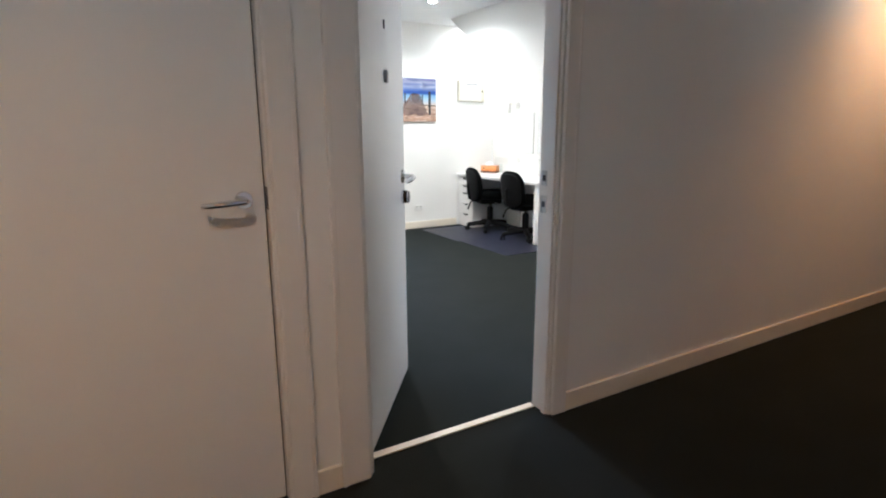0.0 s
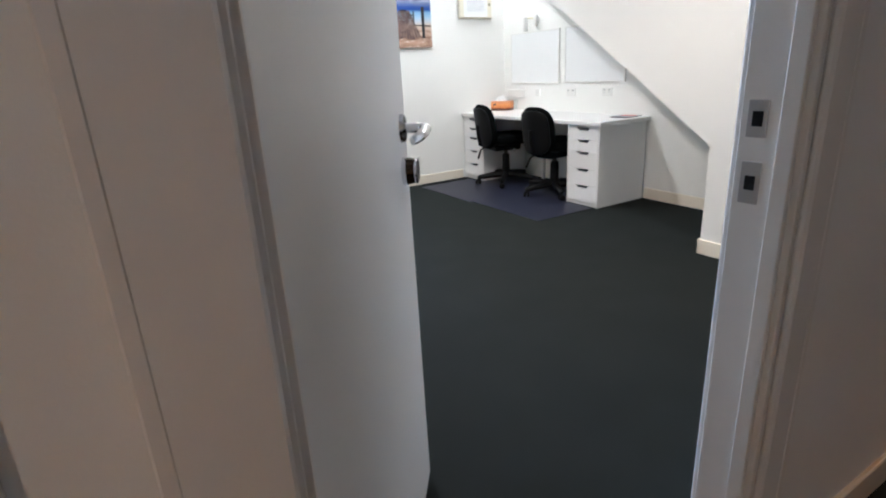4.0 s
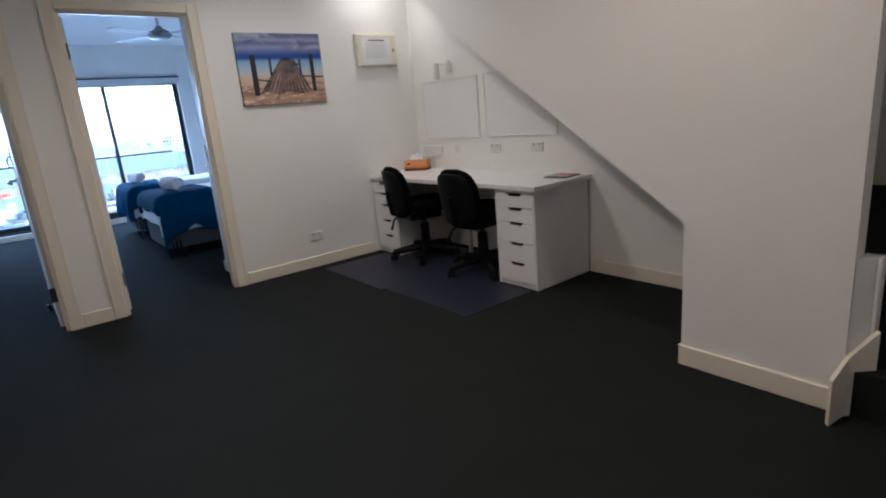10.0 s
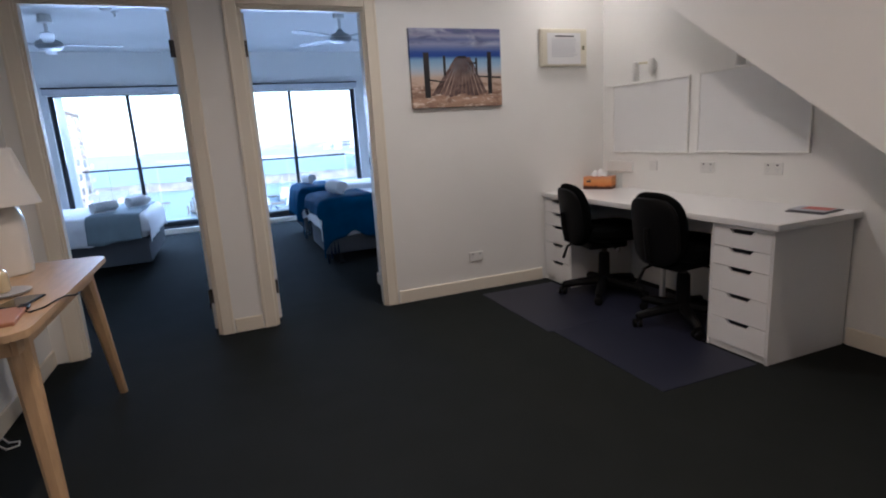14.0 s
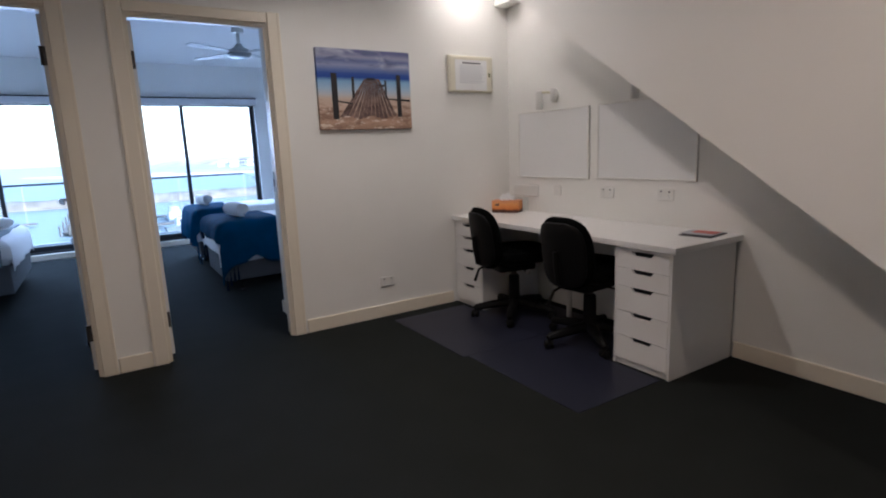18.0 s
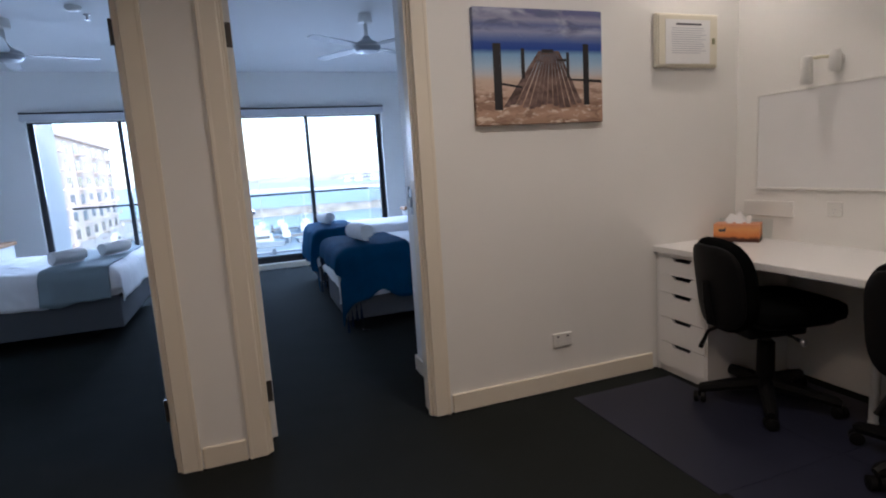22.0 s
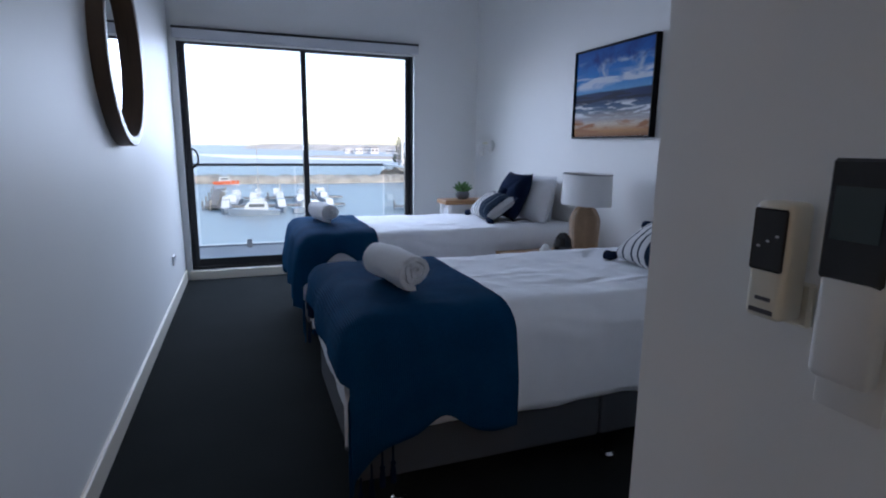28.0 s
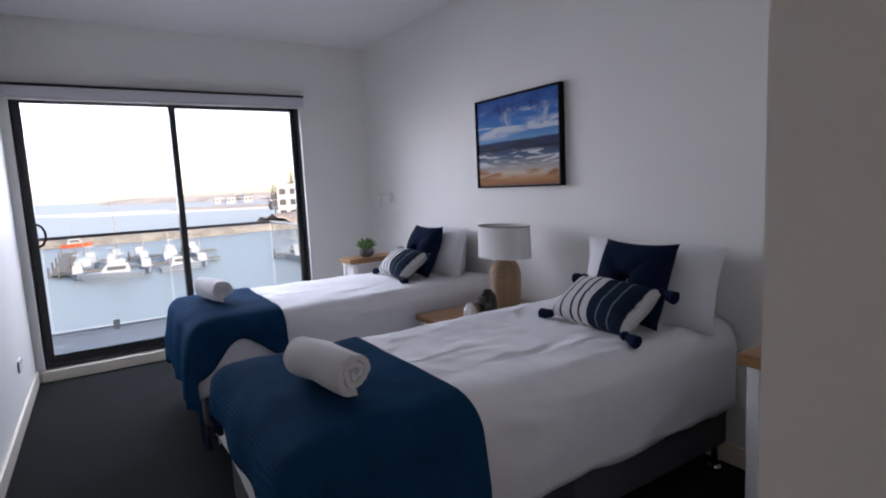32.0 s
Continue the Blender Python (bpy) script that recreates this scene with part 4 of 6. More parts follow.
part("animal_print", boxes([(-0.085, -0.052, -0.0606, -0.0598, 0.056, 0.070), (-0.058, -0.05, -0.0606, -0.0598, 0.068, 0.077)], 0.0), DARKINK, tb, "small dark printed shape")
bm = bmesh.new()
bmesh.ops.create_grid(bm, x_segments=10, y_segments=8, size=0.5)
for v in bm.verts:
    u, w = v.co.x, v.co.y
    v.co = Vector((u * 0.13, w * 0.05 * (1 - 0.3 * abs(u)), 0.098 + 0.085 * (0.5 - abs(w)) * 1.4 * (1 - abs(u)) + 0.012 * math.sin(u * 17 + w * 6)))
part("tissue", bm, PAPER, tb, "crumpled white tissue", True)
part("clear_sleeve", boxes([(-0.10, 0.16, 0.064, 0.068, 0.0, 0.115)], 0.001), GLASS, tb, "clear plastic sleeve behind the carton")
# brochures
br = thing("brochures", (4.27, 3.74, 0.7125), "small stack of printed brochures lying on the desk", "brochure", rz=8)
part("brochure", boxes([(-0.10, 0.10, -0.105, 0.075, 0, 0.004)]), DARKINK, br, "dark folder")
part("brochure", boxes([(-0.055, 0.095, -0.085, 0.09, 0.0042, 0.007)]), INK, br, "grey printed brochure")
part("cover_print", boxes([(-0.005, 0.09, -0.08, 0.05, 0.0071, 0.0076)]), mat("red_print", (0.5, 0.10, 0.08), 0.5), br, "red printed panel")
part("brochure", boxes([(-0.08, -0.058, -0.10, 0.06, 0.0042, 0.0055)]), DARKINK, br)


# whiteboards
def whiteboard(y0, y1, z0, z1, label):
    w = thing("whiteboard", (4.415, (y0 + y1) / 2, z0), label, "whiteboard", group="whiteboards over the desk")
    h, t = (y1 - y0) / 2, z1 - z0
    part("board", boxes([(-0.012, -0.0005, -h + 0.008, h - 0.008, 0.008, t - 0.008)]), WBOARD, w, "blank white enamel board")
    for r in ((-h, h, 0, 0.011), (-h, h, t - 0.011, t), (-h, -h + 0.011, 0.0112, t - 0.0112), (h - 0.011, h, 0.0112, t - 0.0112)):
        part("frame_bar", boxes([(-0.017, -0.0005, *r)], 0.002), WHITEPL, w, "white frame")


whiteboard(4.69, 5.445, 0.986, 1.497, "blank whiteboard in a thin white frame over the desk")
whiteboard(3.861, 4.613, 0.993, 1.499, "blank whiteboard half hidden by the sloping stair wall")


def reading_light(y, z, wall_x=4.415, into=-1):
    """Wall reading light: back plate, arm, tilted tube head."""
    r = thing("wall_light", (wall_x, y, z), "white wall-mounted reading light with a tube head", "wall light", rz=0 if into < 0 else 180, group="white reading lights")
    bm = bmesh.new()
    tube(bm, [(-0.0005, 0, 0.0), (-0.012, 0, 0.0), (-0.016, 0, 0.0)], [0.030, 0.030, 0.024], 20)
    part("wall_plate", bm, WHITEPL, r, "", True)
    part("wall_boss", lathe(bmesh.new(), [(0.016, -0.055), (0.026, -0.04), (0.026, 0.03), (0.018, 0.045)], 18, cx=-0.028), WHITEPL, r, "", True)
    bm = bmesh.new()
    tube(bm, [(-0.03, 0, 0.015), (-0.065, 0.035, 0.02), (-0.085, 0.085, 0.02)], 0.008, 10)
    part("arm", bm, mat("cream_enamel", (0.70, 0.66, 0.50), 0.4) if "cream_enamel" not in bpy.data.materials else bpy.data.materials["cream_enamel"], r, "cream arm", True)
    part("tube_head", lathe(bmesh.new(), [(0.012, 0.035), (0.024, 0.028), (0.027, 0.015), (0.027, -0.095), (0.023, -0.10)], 20, cx=-0.088, cy=0.09), WHITEPL, r, "white tube head", True)


reading_light(5.025, 1.602)
reading_light(4.162, 1.598)


# power points
def outlet(name, loc, face, w, h, label, sockets=2, switches=True):
    """A wall plate. face: the axis and sign that it looks along."""
    o = thing(name, loc, label, "power point", {"-y": 0, "-x": -90, "+x": 90, "+y": 180}[face])
    part("plate", boxes([(-w / 2, w / 2, -0.011, -0.0005, -h / 2, h / 2)], 0.003), WHITEPL, o)
    for k in range(sockets):
        cx = (k - (sockets - 1) / 2) * w * 0.5
        bm = bmesh.new()
        for dx, dz in ((-0.006, 0.004), (0.006, 0.004), (0, -0.010)):
            box(bm, cx + dx - 0.0011, cx + dx + 0.0011, -0.0116, -0.0108, dz - 0.004 - 0.006, dz + 0.004 - 0.006)
        part("socket", bm, INK, o, "three-pin socket slots")
        if switches:
            part("rocker", boxes([(cx - 0.006, cx + 0.006, -0.0145, -0.0108, h / 2 - 0.020, h / 2 - 0.012)], 0.001), DARKINK, o, "dark rocker switch")
    return o


outlet("power_point", (3.210, 5.585, 0.272), "-y", 0.117, 0.072, "white double power point low on the wall")
outlet("power_point", (4.415, 4.068, 0.905), "-x", 0.117, 0.072, "white double power point above the desk")
outlet("power_point", (4.415, 4.525, 0.898), "-x", 0.117, 0.072, "white double power point above the desk")
outlet("data_point", (4.415, 5.008, 0.894), "-x", 0.075, 0.072, "white data outlet above the desk", 1, False)
outlet("blank_plate", (4.415, 5.37, 0.88), "-x", 0.30, 0.085, "wide blank white service plate above the desk", 0)
outlet("power_point", (1.503, 9.95, 0.335), "+x", 0.117, 0.072, "white double power point low on the bedroom wall")

# pictures
cv = thing("canvas_print", (3.122, 5.585, 1.396), "canvas print of a boardwalk between dark posts by the sea", "picture")
SEASKY = banded("beach_print", [(-0.02, (0.30, 0.19, 0.13)), (0.05, (0.50, 0.33, 0.24)), (0.09, (0.36, 0.23, 0.17)), (0.14, (0.58, 0.42, 0.33)), (0.205, (0.62, 0.49, 0.40)), (0.235, (0.55, 0.56, 0.60)), (0.275, (0.40, 0.55, 0.70)),
                                (0.325, (0.24, 0.42, 0.66)), (0.350, (0.03, 0.08, 0.34)), (0.375, (0.05, 0.10, 0.36)), (0.40, (0.14, 0.19, 0.42)), (0.43, (0.30, 0.33, 0.50)), (0.46, (0.16, 0.20, 0.40)), (0.485, (0.34, 0.35, 0.48)), (0.515, (0.16, 0.17, 0.33))], "Z", 0.006, 11, 0.6, 0.12, (1, 1, 2.2))
patches(SEASKY, ((7.0, (0.8, 1, 2.6), 0.50, 0.62, 0.38, 0.60, (0.15, 0.17, 0.30)), (5.0, (0.8, 1, 2.2), 0.53, 0.66, 0.39, 0.60, (0.46, 0.48, 0.60)), (14.0, (0.8, 1, 2.4), 0.50, 0.62, -0.08, 0.21, (0.30, 0.19, 0.14)), (22.0, (0.8, 1, 2.0), 0.56, 0.64, -0.08, 0.19, (0.70, 0.58, 0.48))))
part("canvas", boxes([(-0.351, 0.351, -0.030, -0.0005, 0, 0.535)], 0.003), SEASKY, cv, "printed canvas wrapped on its stretcher")
PLANK = mat("printed_plank", (0.22, 0.15, 0.135), 0.6, var=0.6, scale=45, stretch=(1, 1, 1.6), big=0.55, bigscale=18, spec=0.15)
POSTM = mat("printed_post", (0.018, 0.016, 0.018), 0.6, var=0.3, scale=50)


def canvas_pt(px, pz):
    return (-0.351 + px * 0.702, 0.535 * (1 - pz))


vx, vz = 0.565, 0.36
for k in range(13):
    a, b = 0.20 + 0.63 * k / 13, 0.20 + 0.63 * (k + 0.9) / 13
    far = 0.13
    fa, fb = vx + (a - 0.515) * far / 0.5, vx + (b - 0.515) * far / 0.5
    bm = bmesh.new()
    jag = 0.845 + 0.02 * math.sin(k * 5.1)
    prism(bm, [canvas_pt(a, jag), canvas_pt(b, jag), canvas_pt(fb, vz), canvas_pt(fa, vz)], "y", -0.0306, -0.0302)
    part("printed_plank", bm, PLANK, cv, "brown printed board")
for x0, x1, z0, z1 in ((0.135, 0.195, 0.30, 0.87), (0.345, 0.372, 0.34, 0.60), (0.838, 0.885, 0.295, 0.84), (0.702, 0.724, 0.37, 0.595), (0.505, 0.60, 0.345, 0.375)):
    bm = bmesh.new()
    prism(bm, [canvas_pt(x0, z1), canvas_pt(x1, z1), canvas_pt(x1, z0), canvas_pt(x0, z0)], "y", -0.0312, -0.0307)
    part("printed_post", bm, POSTM, cv, "dark printed post")
for q in (((0.195, 0.635), (0.345, 0.665), (0.345, 0.685), (0.195, 0.655)), ((0.724, 0.60), (0.99, 0.615), (0.99, 0.64), (0.724, 0.618)), ((0.63, 0.43), (0.70, 0.425), (0.70, 0.45), (0.63, 0.452))):
    bm = bmesh.new()
    prism(bm, [canvas_pt(*p) for p in q], "y", -0.0310, -0.0306)
    part("printed_rope", bm, POSTM, cv, "dark printed rope")

nf = thing("notice_box", (4.026, 5.585, 1.666), "shallow cream wall box with a printed notice stuck to its door", "wall box")
part("box", boxes([(-0.21, 0.21, -0.024, -0.0005, 0, 0.275)], 0.004), CREAMPL, nf, "shallow cream box")
part("box_door", boxes([(-0.198, 0.198, -0.032, -0.0242, 0.010, 0.265)], 0.003, 2), CREAMPL, nf, "cream hinged front")
part("notice_sheet", boxes([(-0.155, 0.146, -0.0336, -0.0322, 0.016, 0.243)]), PAPER, nf, "white printed sheet")
part("printed_heading", boxes([(-0.085, 0.085, -0.0344, -0.0337, 0.214, 0.224)]), DARKINK, nf, "dark heading line")
for k in range(12):
    a = 0.03 * math.sin(k * 2.7)
    part("printed_line", boxes([(-0.115, 0.10 + a * 0.6, -0.0344, -0.0337, 0.197 - 0.0115 * k, 0.2005 - 0.0115 * k)]), INK, nf, "line of small print")
part("box_catch", boxes([(0.160, 0.180, -0.0365, -0.0322, 0.12, 0.15)], 0.001), mat("olive_metal", (0.22, 0.22, 0.12), 0.5), nf, "small olive catch")


# ceiling downlights
def downlight_fitting(x, y, z, on=True):
    d = thing("downlight", (x, y, z), "round white recessed ceiling downlight, lit, two of the set added unseen", "downlight", group="ceiling downlights")
    bm = bmesh.new()
    n = 28
    rings = [[bm.verts.new((r * math.cos(2 * math.pi * k / n), r * math.sin(2 * math.pi * k / n), h)) for k in range(n)] for r, h in ((0.045, 0.0), (0.048, -0.006), (0.056, -0.005), (0.058, -0.0005))]
    for a, b in zip(rings, rings[1:]):
        for k in range(n):
            bm.faces.new((a[k], a[(k + 1) % n], b[(k + 1) % n], b[k]))
    part("trim_ring", bm, WHITEPL, d, "", True)
    part("lens", lathe(bmesh.new(), [(0.045, -0.001), (0.045, -0.0035)], 28), LENS, d, "glowing lens")


# The two added fill lamps get a fitting as well.
for lx, ly, lz, lw, lk in LAMPS:
    downlight_fitting(lx, ly, lz)

# ---- console table by the west wall ----
ct = thing("console_table", (0.41, 3.64, 0), "pale ash console table with rounded corners and splayed legs", "table")
bm = bmesh.new()
L, Dp, r = 1.20, 0.51, 0.07
out = []
for cx, cy, a0 in ((Dp - r, r, -90), (Dp - r, L - r, 0), (0.02 + 0.02, L - 0.02, 90), (0.04, 0.02, 180)):
    rr = r if cx > 0.2 else 0.02
    out += [(cx + rr * math.cos(radians(a0 + 15 * k)), cy + rr * math.sin(radians(a0 + 15 * k))) for k in range(7)]
prism(bm, out, "z", 0.722, 0.744)
part("tabletop", bm, ASH, ct, "pale ash tabletop")
part("apron", boxes([(0.44, 0.456, 0.09, L - 0.09, 0.655, 0.7215)], 0.002), ASHL, ct)
part("apron", boxes([(0.06, 0.076, 0.09, L - 0.09, 0.655, 0.7215)], 0.002), ASHL, ct)
part("apron", boxes([(0.0765, 0.4395, 0.09, 0.106, 0.655, 0.7215)], 0.002), ASHL, ct)
part("apron", boxes([(0.0765, 0.4395, L - 0.106, L - 0.09, 0.655, 0.7215)], 0.002), ASHL, ct)
for x, y, fx, fy in ((0.43, 0.18, 0.475, 0.09), (0.42, L - 0.12, 0.445, L + 0.10), (0.10, 0.12, 0.085, 0.02), (0.10, L - 0.12, 0.085, L + 0.10)):
    bm = bmesh.new()
    ring = []
    for (cx, cy, z, s) in ((fx, fy, 0.0, 0.018), (x, y, 0.7215, 0.034)):
        ring.append([bm.verts.new((cx + a * s, cy + b * s, z)) for a, b in ((-1, -0.5), (-0.5, -1), (0.5, -1), (1, -0.5), (1, 0.5), (0.5, 1), (-0.5, 1), (-1, 0.5))])
    for k in range(8):
        bm.faces.new((ring[0][k], ring[0][(k + 1) % 8], ring[1][(k + 1) % 8], ring[1][k]))
    bm.faces.new(ring[0][::-1])
    bm.faces.new(ring[1])
    part("leg", bm, ASHL, ct, "splayed ash leg")
# table lamp
tl = thing("table_lamp", (0.595, 4.62, 0.744), "white ceramic bottle lamp with a tapered white shade", "lamp")
part("lamp_base", lathe(bmesh.new(), [(0.084, 0.0), (0.092, 0.008), (0.094, 0.05), (0.094, 0.20), (0.092, 0.235), (0.080, 0.268), (0.058, 0.290), (0.038, 0.302), (0.030, 0.306), (0.030, 0.312)], 32), CERAM, tl, "white glazed ceramic base", True)
part("neck", lathe(bmesh.new(), [(0.010, 0.312), (0.010, 0.42)], 12), STEEL, tl, "", True)
part("shade", lathe(bmesh.new(), [(0.165, 0.290), (0.100, 0.52), (0.098, 0.52), (0.163, 0.290)], 36, closed=False), SHADEM, tl, "tapered white fabric shade", True)
jr = thing("glass_jar", (0.68, 4.22, 0.7525), "small amber glass jar with a narrow neck on a saucer", "jar")
part("body", lathe(bmesh.new(), [(0.038, 0.0), (0.042, 0.006), (0.042, 0.065), (0.034, 0.078), (0.018, 0.086), (0.018, 0.105), (0.020, 0.107)], 24), AMBER, jr, "", True)
part("diffuser_cap", lathe(bmesh.new(), [(0.0195, 0.1075), (0.0195, 0.118), (0.014, 0.121)], 18), CERAM, jr, "pale stopper", True)
sc = thing("saucer", (0.70, 4.20, 0.744), "shallow pale grey saucer on the console table", "saucer")
part("dish", lathe(bmesh.new(), [(0.045, 0.0), (0.085, 0.007), (0.088, 0.012), (0.084, 0.0125), (0.045, 0.007)], 28), mat("grey_ceramic", (0.45, 0.46, 0.50), 0.3), sc, "", True)
ph = thing("phone_pad", (0.80, 4.03, 0.744), "slim black wireless charging pad", "charger", rz=-12)
part("body", boxes([(-0.045, 0.045, -0.075, 0.075, 0, 0.009)], 0.004, 2), BLKGLOSS, ph)
wl = thing("wallet", (0.80, 3.83, 0.744), "flat tan leather wallet on the console table", "wallet", rz=6)
part("cover", boxes([(-0.06, 0.06, -0.10, 0.10, 0, 0.013)], 0.004, 2), TAN, wl)
part("clasp", boxes([(0.035, 0.065, 0.075, 0.115, 0.001, 0.015)], 0.003), BLKPLA, wl, "dark plug")
cb = thing("cable", (0.80, 3.93, 0.744), "thin black charging cable looping over the table edge", "cable")
bm = bmesh.new()
tube(bm, [(-0.10, 0.02, 0.003), (-0.04, 0.05, 0.003), (0.03, 0.0, 0.003), (0.07, -0.06, 0.003), (0.10, -0.02, 0.003), (0.115, 0.06, 0.004), (0.125, 0.12, 0.0), (0.135, 0.20, -0.02), (0.13, 0.30, -0.03)], 0.0028, 8)
part("lead", bm, BLKPLA, cb, "", True)
bm = bmesh.new()
tube(bm, [(-0.28, 0.12, 0.003), (-0.20, 0.05, 0.003), (-0.12, 0.08, 0.006), (-0.05, 0.10, 0.003)], 0.0025, 8)
part("lead", bm, BLKPLA, cb, "", True)
dc = thing("floor_cable", (0.46, 4.56, 0.0), "short white cable coiled by the skirting board", "cable")
bm = bmesh.new()
tube(bm, [(0.0, -0.06, 0.05), (0.015, -0.03, 0.01), (0.05, 0.0, 0.004), (0.04, 0.04, 0.004), (0.005, 0.03, 0.012), (0.0, 0.0, 0.05)], 0.004, 8)
part("lead", bm, WHITEPL, dc, "", True)


# floor door stops
def door_stop(x, y):
    s = thing("floor_door_stop", (x, y, 0), "small dark metal floor door stop", "door stop", group="floor door stops")
    part("post", lathe(bmesh.new(), [(0.020, 0), (0.020, 0.006), (0.011, 0.010), (0.011, 0.035), (0.016, 0.038), (0.014, 0.046)], 14), BLKPLA, s, "", True)


door_stop(1.258, 6.30)
door_stop(1.732, 6.40)


# ---- bedrooms ----
def fold(d, r):
    """How far out and down a sheet goes that runs on d past the edge of a mattress with edge radius r."""
    if d <= 0:
        return 0.0, 0.0
    a = d / r
    if a < math.pi / 2:
        return r * math.sin(a), r * (1 - math.cos(a))
    return r, r + (d - r * math.pi / 2)


def drape(bm, x0, x1, y0, y1, L, W, top, r, nx, ny, lift=0.0, crease=0.006, seed=0.0, hem=0.02, slant=0.0, arch=(0.0, 0.6, 0.11), flute=0.013, tuck=0.0):
    """A sheet laid over a mattress L by W whose foot is at x 0: the part past the edges hangs down. x0 to x1 and y0 to y1 are measured on the sheet."""
    rows = []
    for i in range(nx + 1):
        row = []
        for j in range(ny + 1):
            X = x0 + (x1 - x0) * i / nx
            u = i / nx
            s = max(0.0, 1 - u / 0.34)
            ya = y0 - slant * s * s * (3 - 2 * s) + arch[0] * math.exp(-((u - arch[1]) / arch[2]) ** 2)
            Y = ya + (y1 + slant * 0.2 * (1 - u) - tuck * s - ya) * j / ny
            if j in (0, ny):
                Y += hem * math.sin(X * 11 + seed) * (1 if j else -1) + hem * 0.5 * math.sin(X * 29 + seed * 3)
            if i == 0:
                X += hem * 0.7 * math.sin(Y * 9 + seed)
            dx, dn, df = r - X, r - Y, Y - (W - r)
            ox, zx = fold(dx, r)
            on, zn = fold(dn, r)
            of, zf = fold(df, r)
            x = X if dx <= 0 else r - ox
            y = r - on if dn > 0 else (W - r + of if df > 0 else Y)
            z = top - max(zx, zn, zf) - 0.12 * min(zx, max(zn, zf))
            side = min(1.0, max(zn, zf, zx) / 0.25)
            k = noise.noise((X * 4.2 + seed, Y * 4.2, seed)) + 0.55 * noise.noise((X * 11 + seed, Y * 9, 2.0)) + 0.3 * noise.noise((X * 23, Y * 21 + seed, 5.0))
            fl = side * flute * math.sin((X if max(zn, zf) > zx else Y) * 17 + 2.2 * noise.noise((X * 3, Y * 3, seed)))
            wr = crease * k * (1 - 0.4 * side)
            nrm = Vector((-1 if zx > 0 and zx >= max(zn, zf) else 0, -1 if zn > 0 and zn >= zx else (1 if zf > 0 and zf >= zx else 0), max(0.0, 1 - 3 * max(zx, zn, zf))))
            if nrm.length < 1e-6:
                nrm = Vector((0, 0, 1))
            nrm.normalize()
            row.append(bm.verts.new(Vector((x, y, z)) + nrm * (lift * (1 + 2.4 * side) + wr + fl)))
        rows.append(row)
    for a, b in zip(rows, rows[1:]):
        for j in range(ny):
            bm.faces.new((a[j], a[j + 1], b[j + 1], b[j]))
    return bm


def thicken(ob, t):
    m = ob.modifiers.new("thickness", "SOLIDIFY")
    m.thickness, m.offset = t, -1
    return ob


def bed(loc, L, W, top, label, quilt_drop=0.25, seed=0.0, rz=0.0, side_drop=0.33, glides=(0.17, 0.04)):
    """A made bed on a grey upholstered split base. Foot at local x 0, near side at local y 0."""
    b = thing("bed", loc, label, "bed", rz)
    h = L / 2
    part("base", boxes([(0.03, h - 0.002, 0.02, W - 0.02, 0.112, 0.37)], 0.014, 2), GREYFAB, b, "grey upholstered base half")
    part("base", boxes([(h + 0.002, L - 0.01, 0.02, W - 0.02, 0.112, 0.37)], 0.014, 2), GREYFAB, b, "grey upholstered base half")
    part("mattress", boxes([(0.025, L, 0.025, W - 0.025, 0.371, top - 0.035)], 0.035, 3), LINEN, b, "white mattress")
    cup = None
    for x in (glides[0], h + 0.06, L - 0.07):
        for y in (glides[1], W - glides[1]):
            if cup is None:
                cup = part("glide", lathe(bmesh.new(), [(0.024, 0.0), (0.027, 0.008), (0.027, 0.02), (0.016, 0.028), (0.014, 0.1118)], 16), CHROME, b, "chrome bed glide", True, loc=(x, y, 0))
            else:
                twin(cup, (x, y, 0))
    q = part("quilt", drape(bmesh.new(), -quilt_drop, L + 0.02, -side_drop, W + side_drop, L, W, top, 0.10, 90, 64, 0.0, 0.0115, seed, 0.006, flute=0.004, tuck=0.14), LINEN, b, "white cotton quilt", True)
    thicken(q, 0.012)
    return b


def throw(loc, W, top, label, seed, depth=0.56, drop=(0.27, 0.26), L=1.88, material=NAVY, tassels=True, foot=0.13, slant=0.24, arch=(0.10, 0.62, 0.09)):
    t = thing("throw_blanket", loc, label, "blanket")
    s = part("cloth", drape(bmesh.new(), -foot, depth, -drop[0], W + drop[1], L, W, top, 0.10, 46, 76, 0.013, 0.007, seed, 0.012, slant, arch), material, t, "", True)
    thicken(s, 0.007)
    if not tassels:
        return t
    tas = None
    zf = top - foot + 0.012
    spots = [(0.06 + 0.035 * k, W + 0.020, top - drop[1] - 0.10 + 0.03 * k) for k in range(4)]
    spots += [(-0.018, W - 0.03 - 0.045 * k, zf) for k in range(4)] + [(0.03 + 0.035 * k, -0.022, top - drop[0] - slant + 0.03 * k) for k in range(4)]
    for k, (x, y, z) in enumerate(spots):
        z += 0.012 * math.sin(k * 2.1)
        if tas is None:
            bm = lathe(bmesh.new(), [(0.003, 0.02), (0.004, -0.03), (0.010, -0.038), (0.006, -0.046), (0.009, -0.06), (0.011, -0.105), (0.004, -0.11)], 8)
            tas = part("tassel", bm, NAVYC, t, "knotted navy tassel", True, loc=(x, y, z))
        else:
            twin(tas, (x, y, z))
    return t


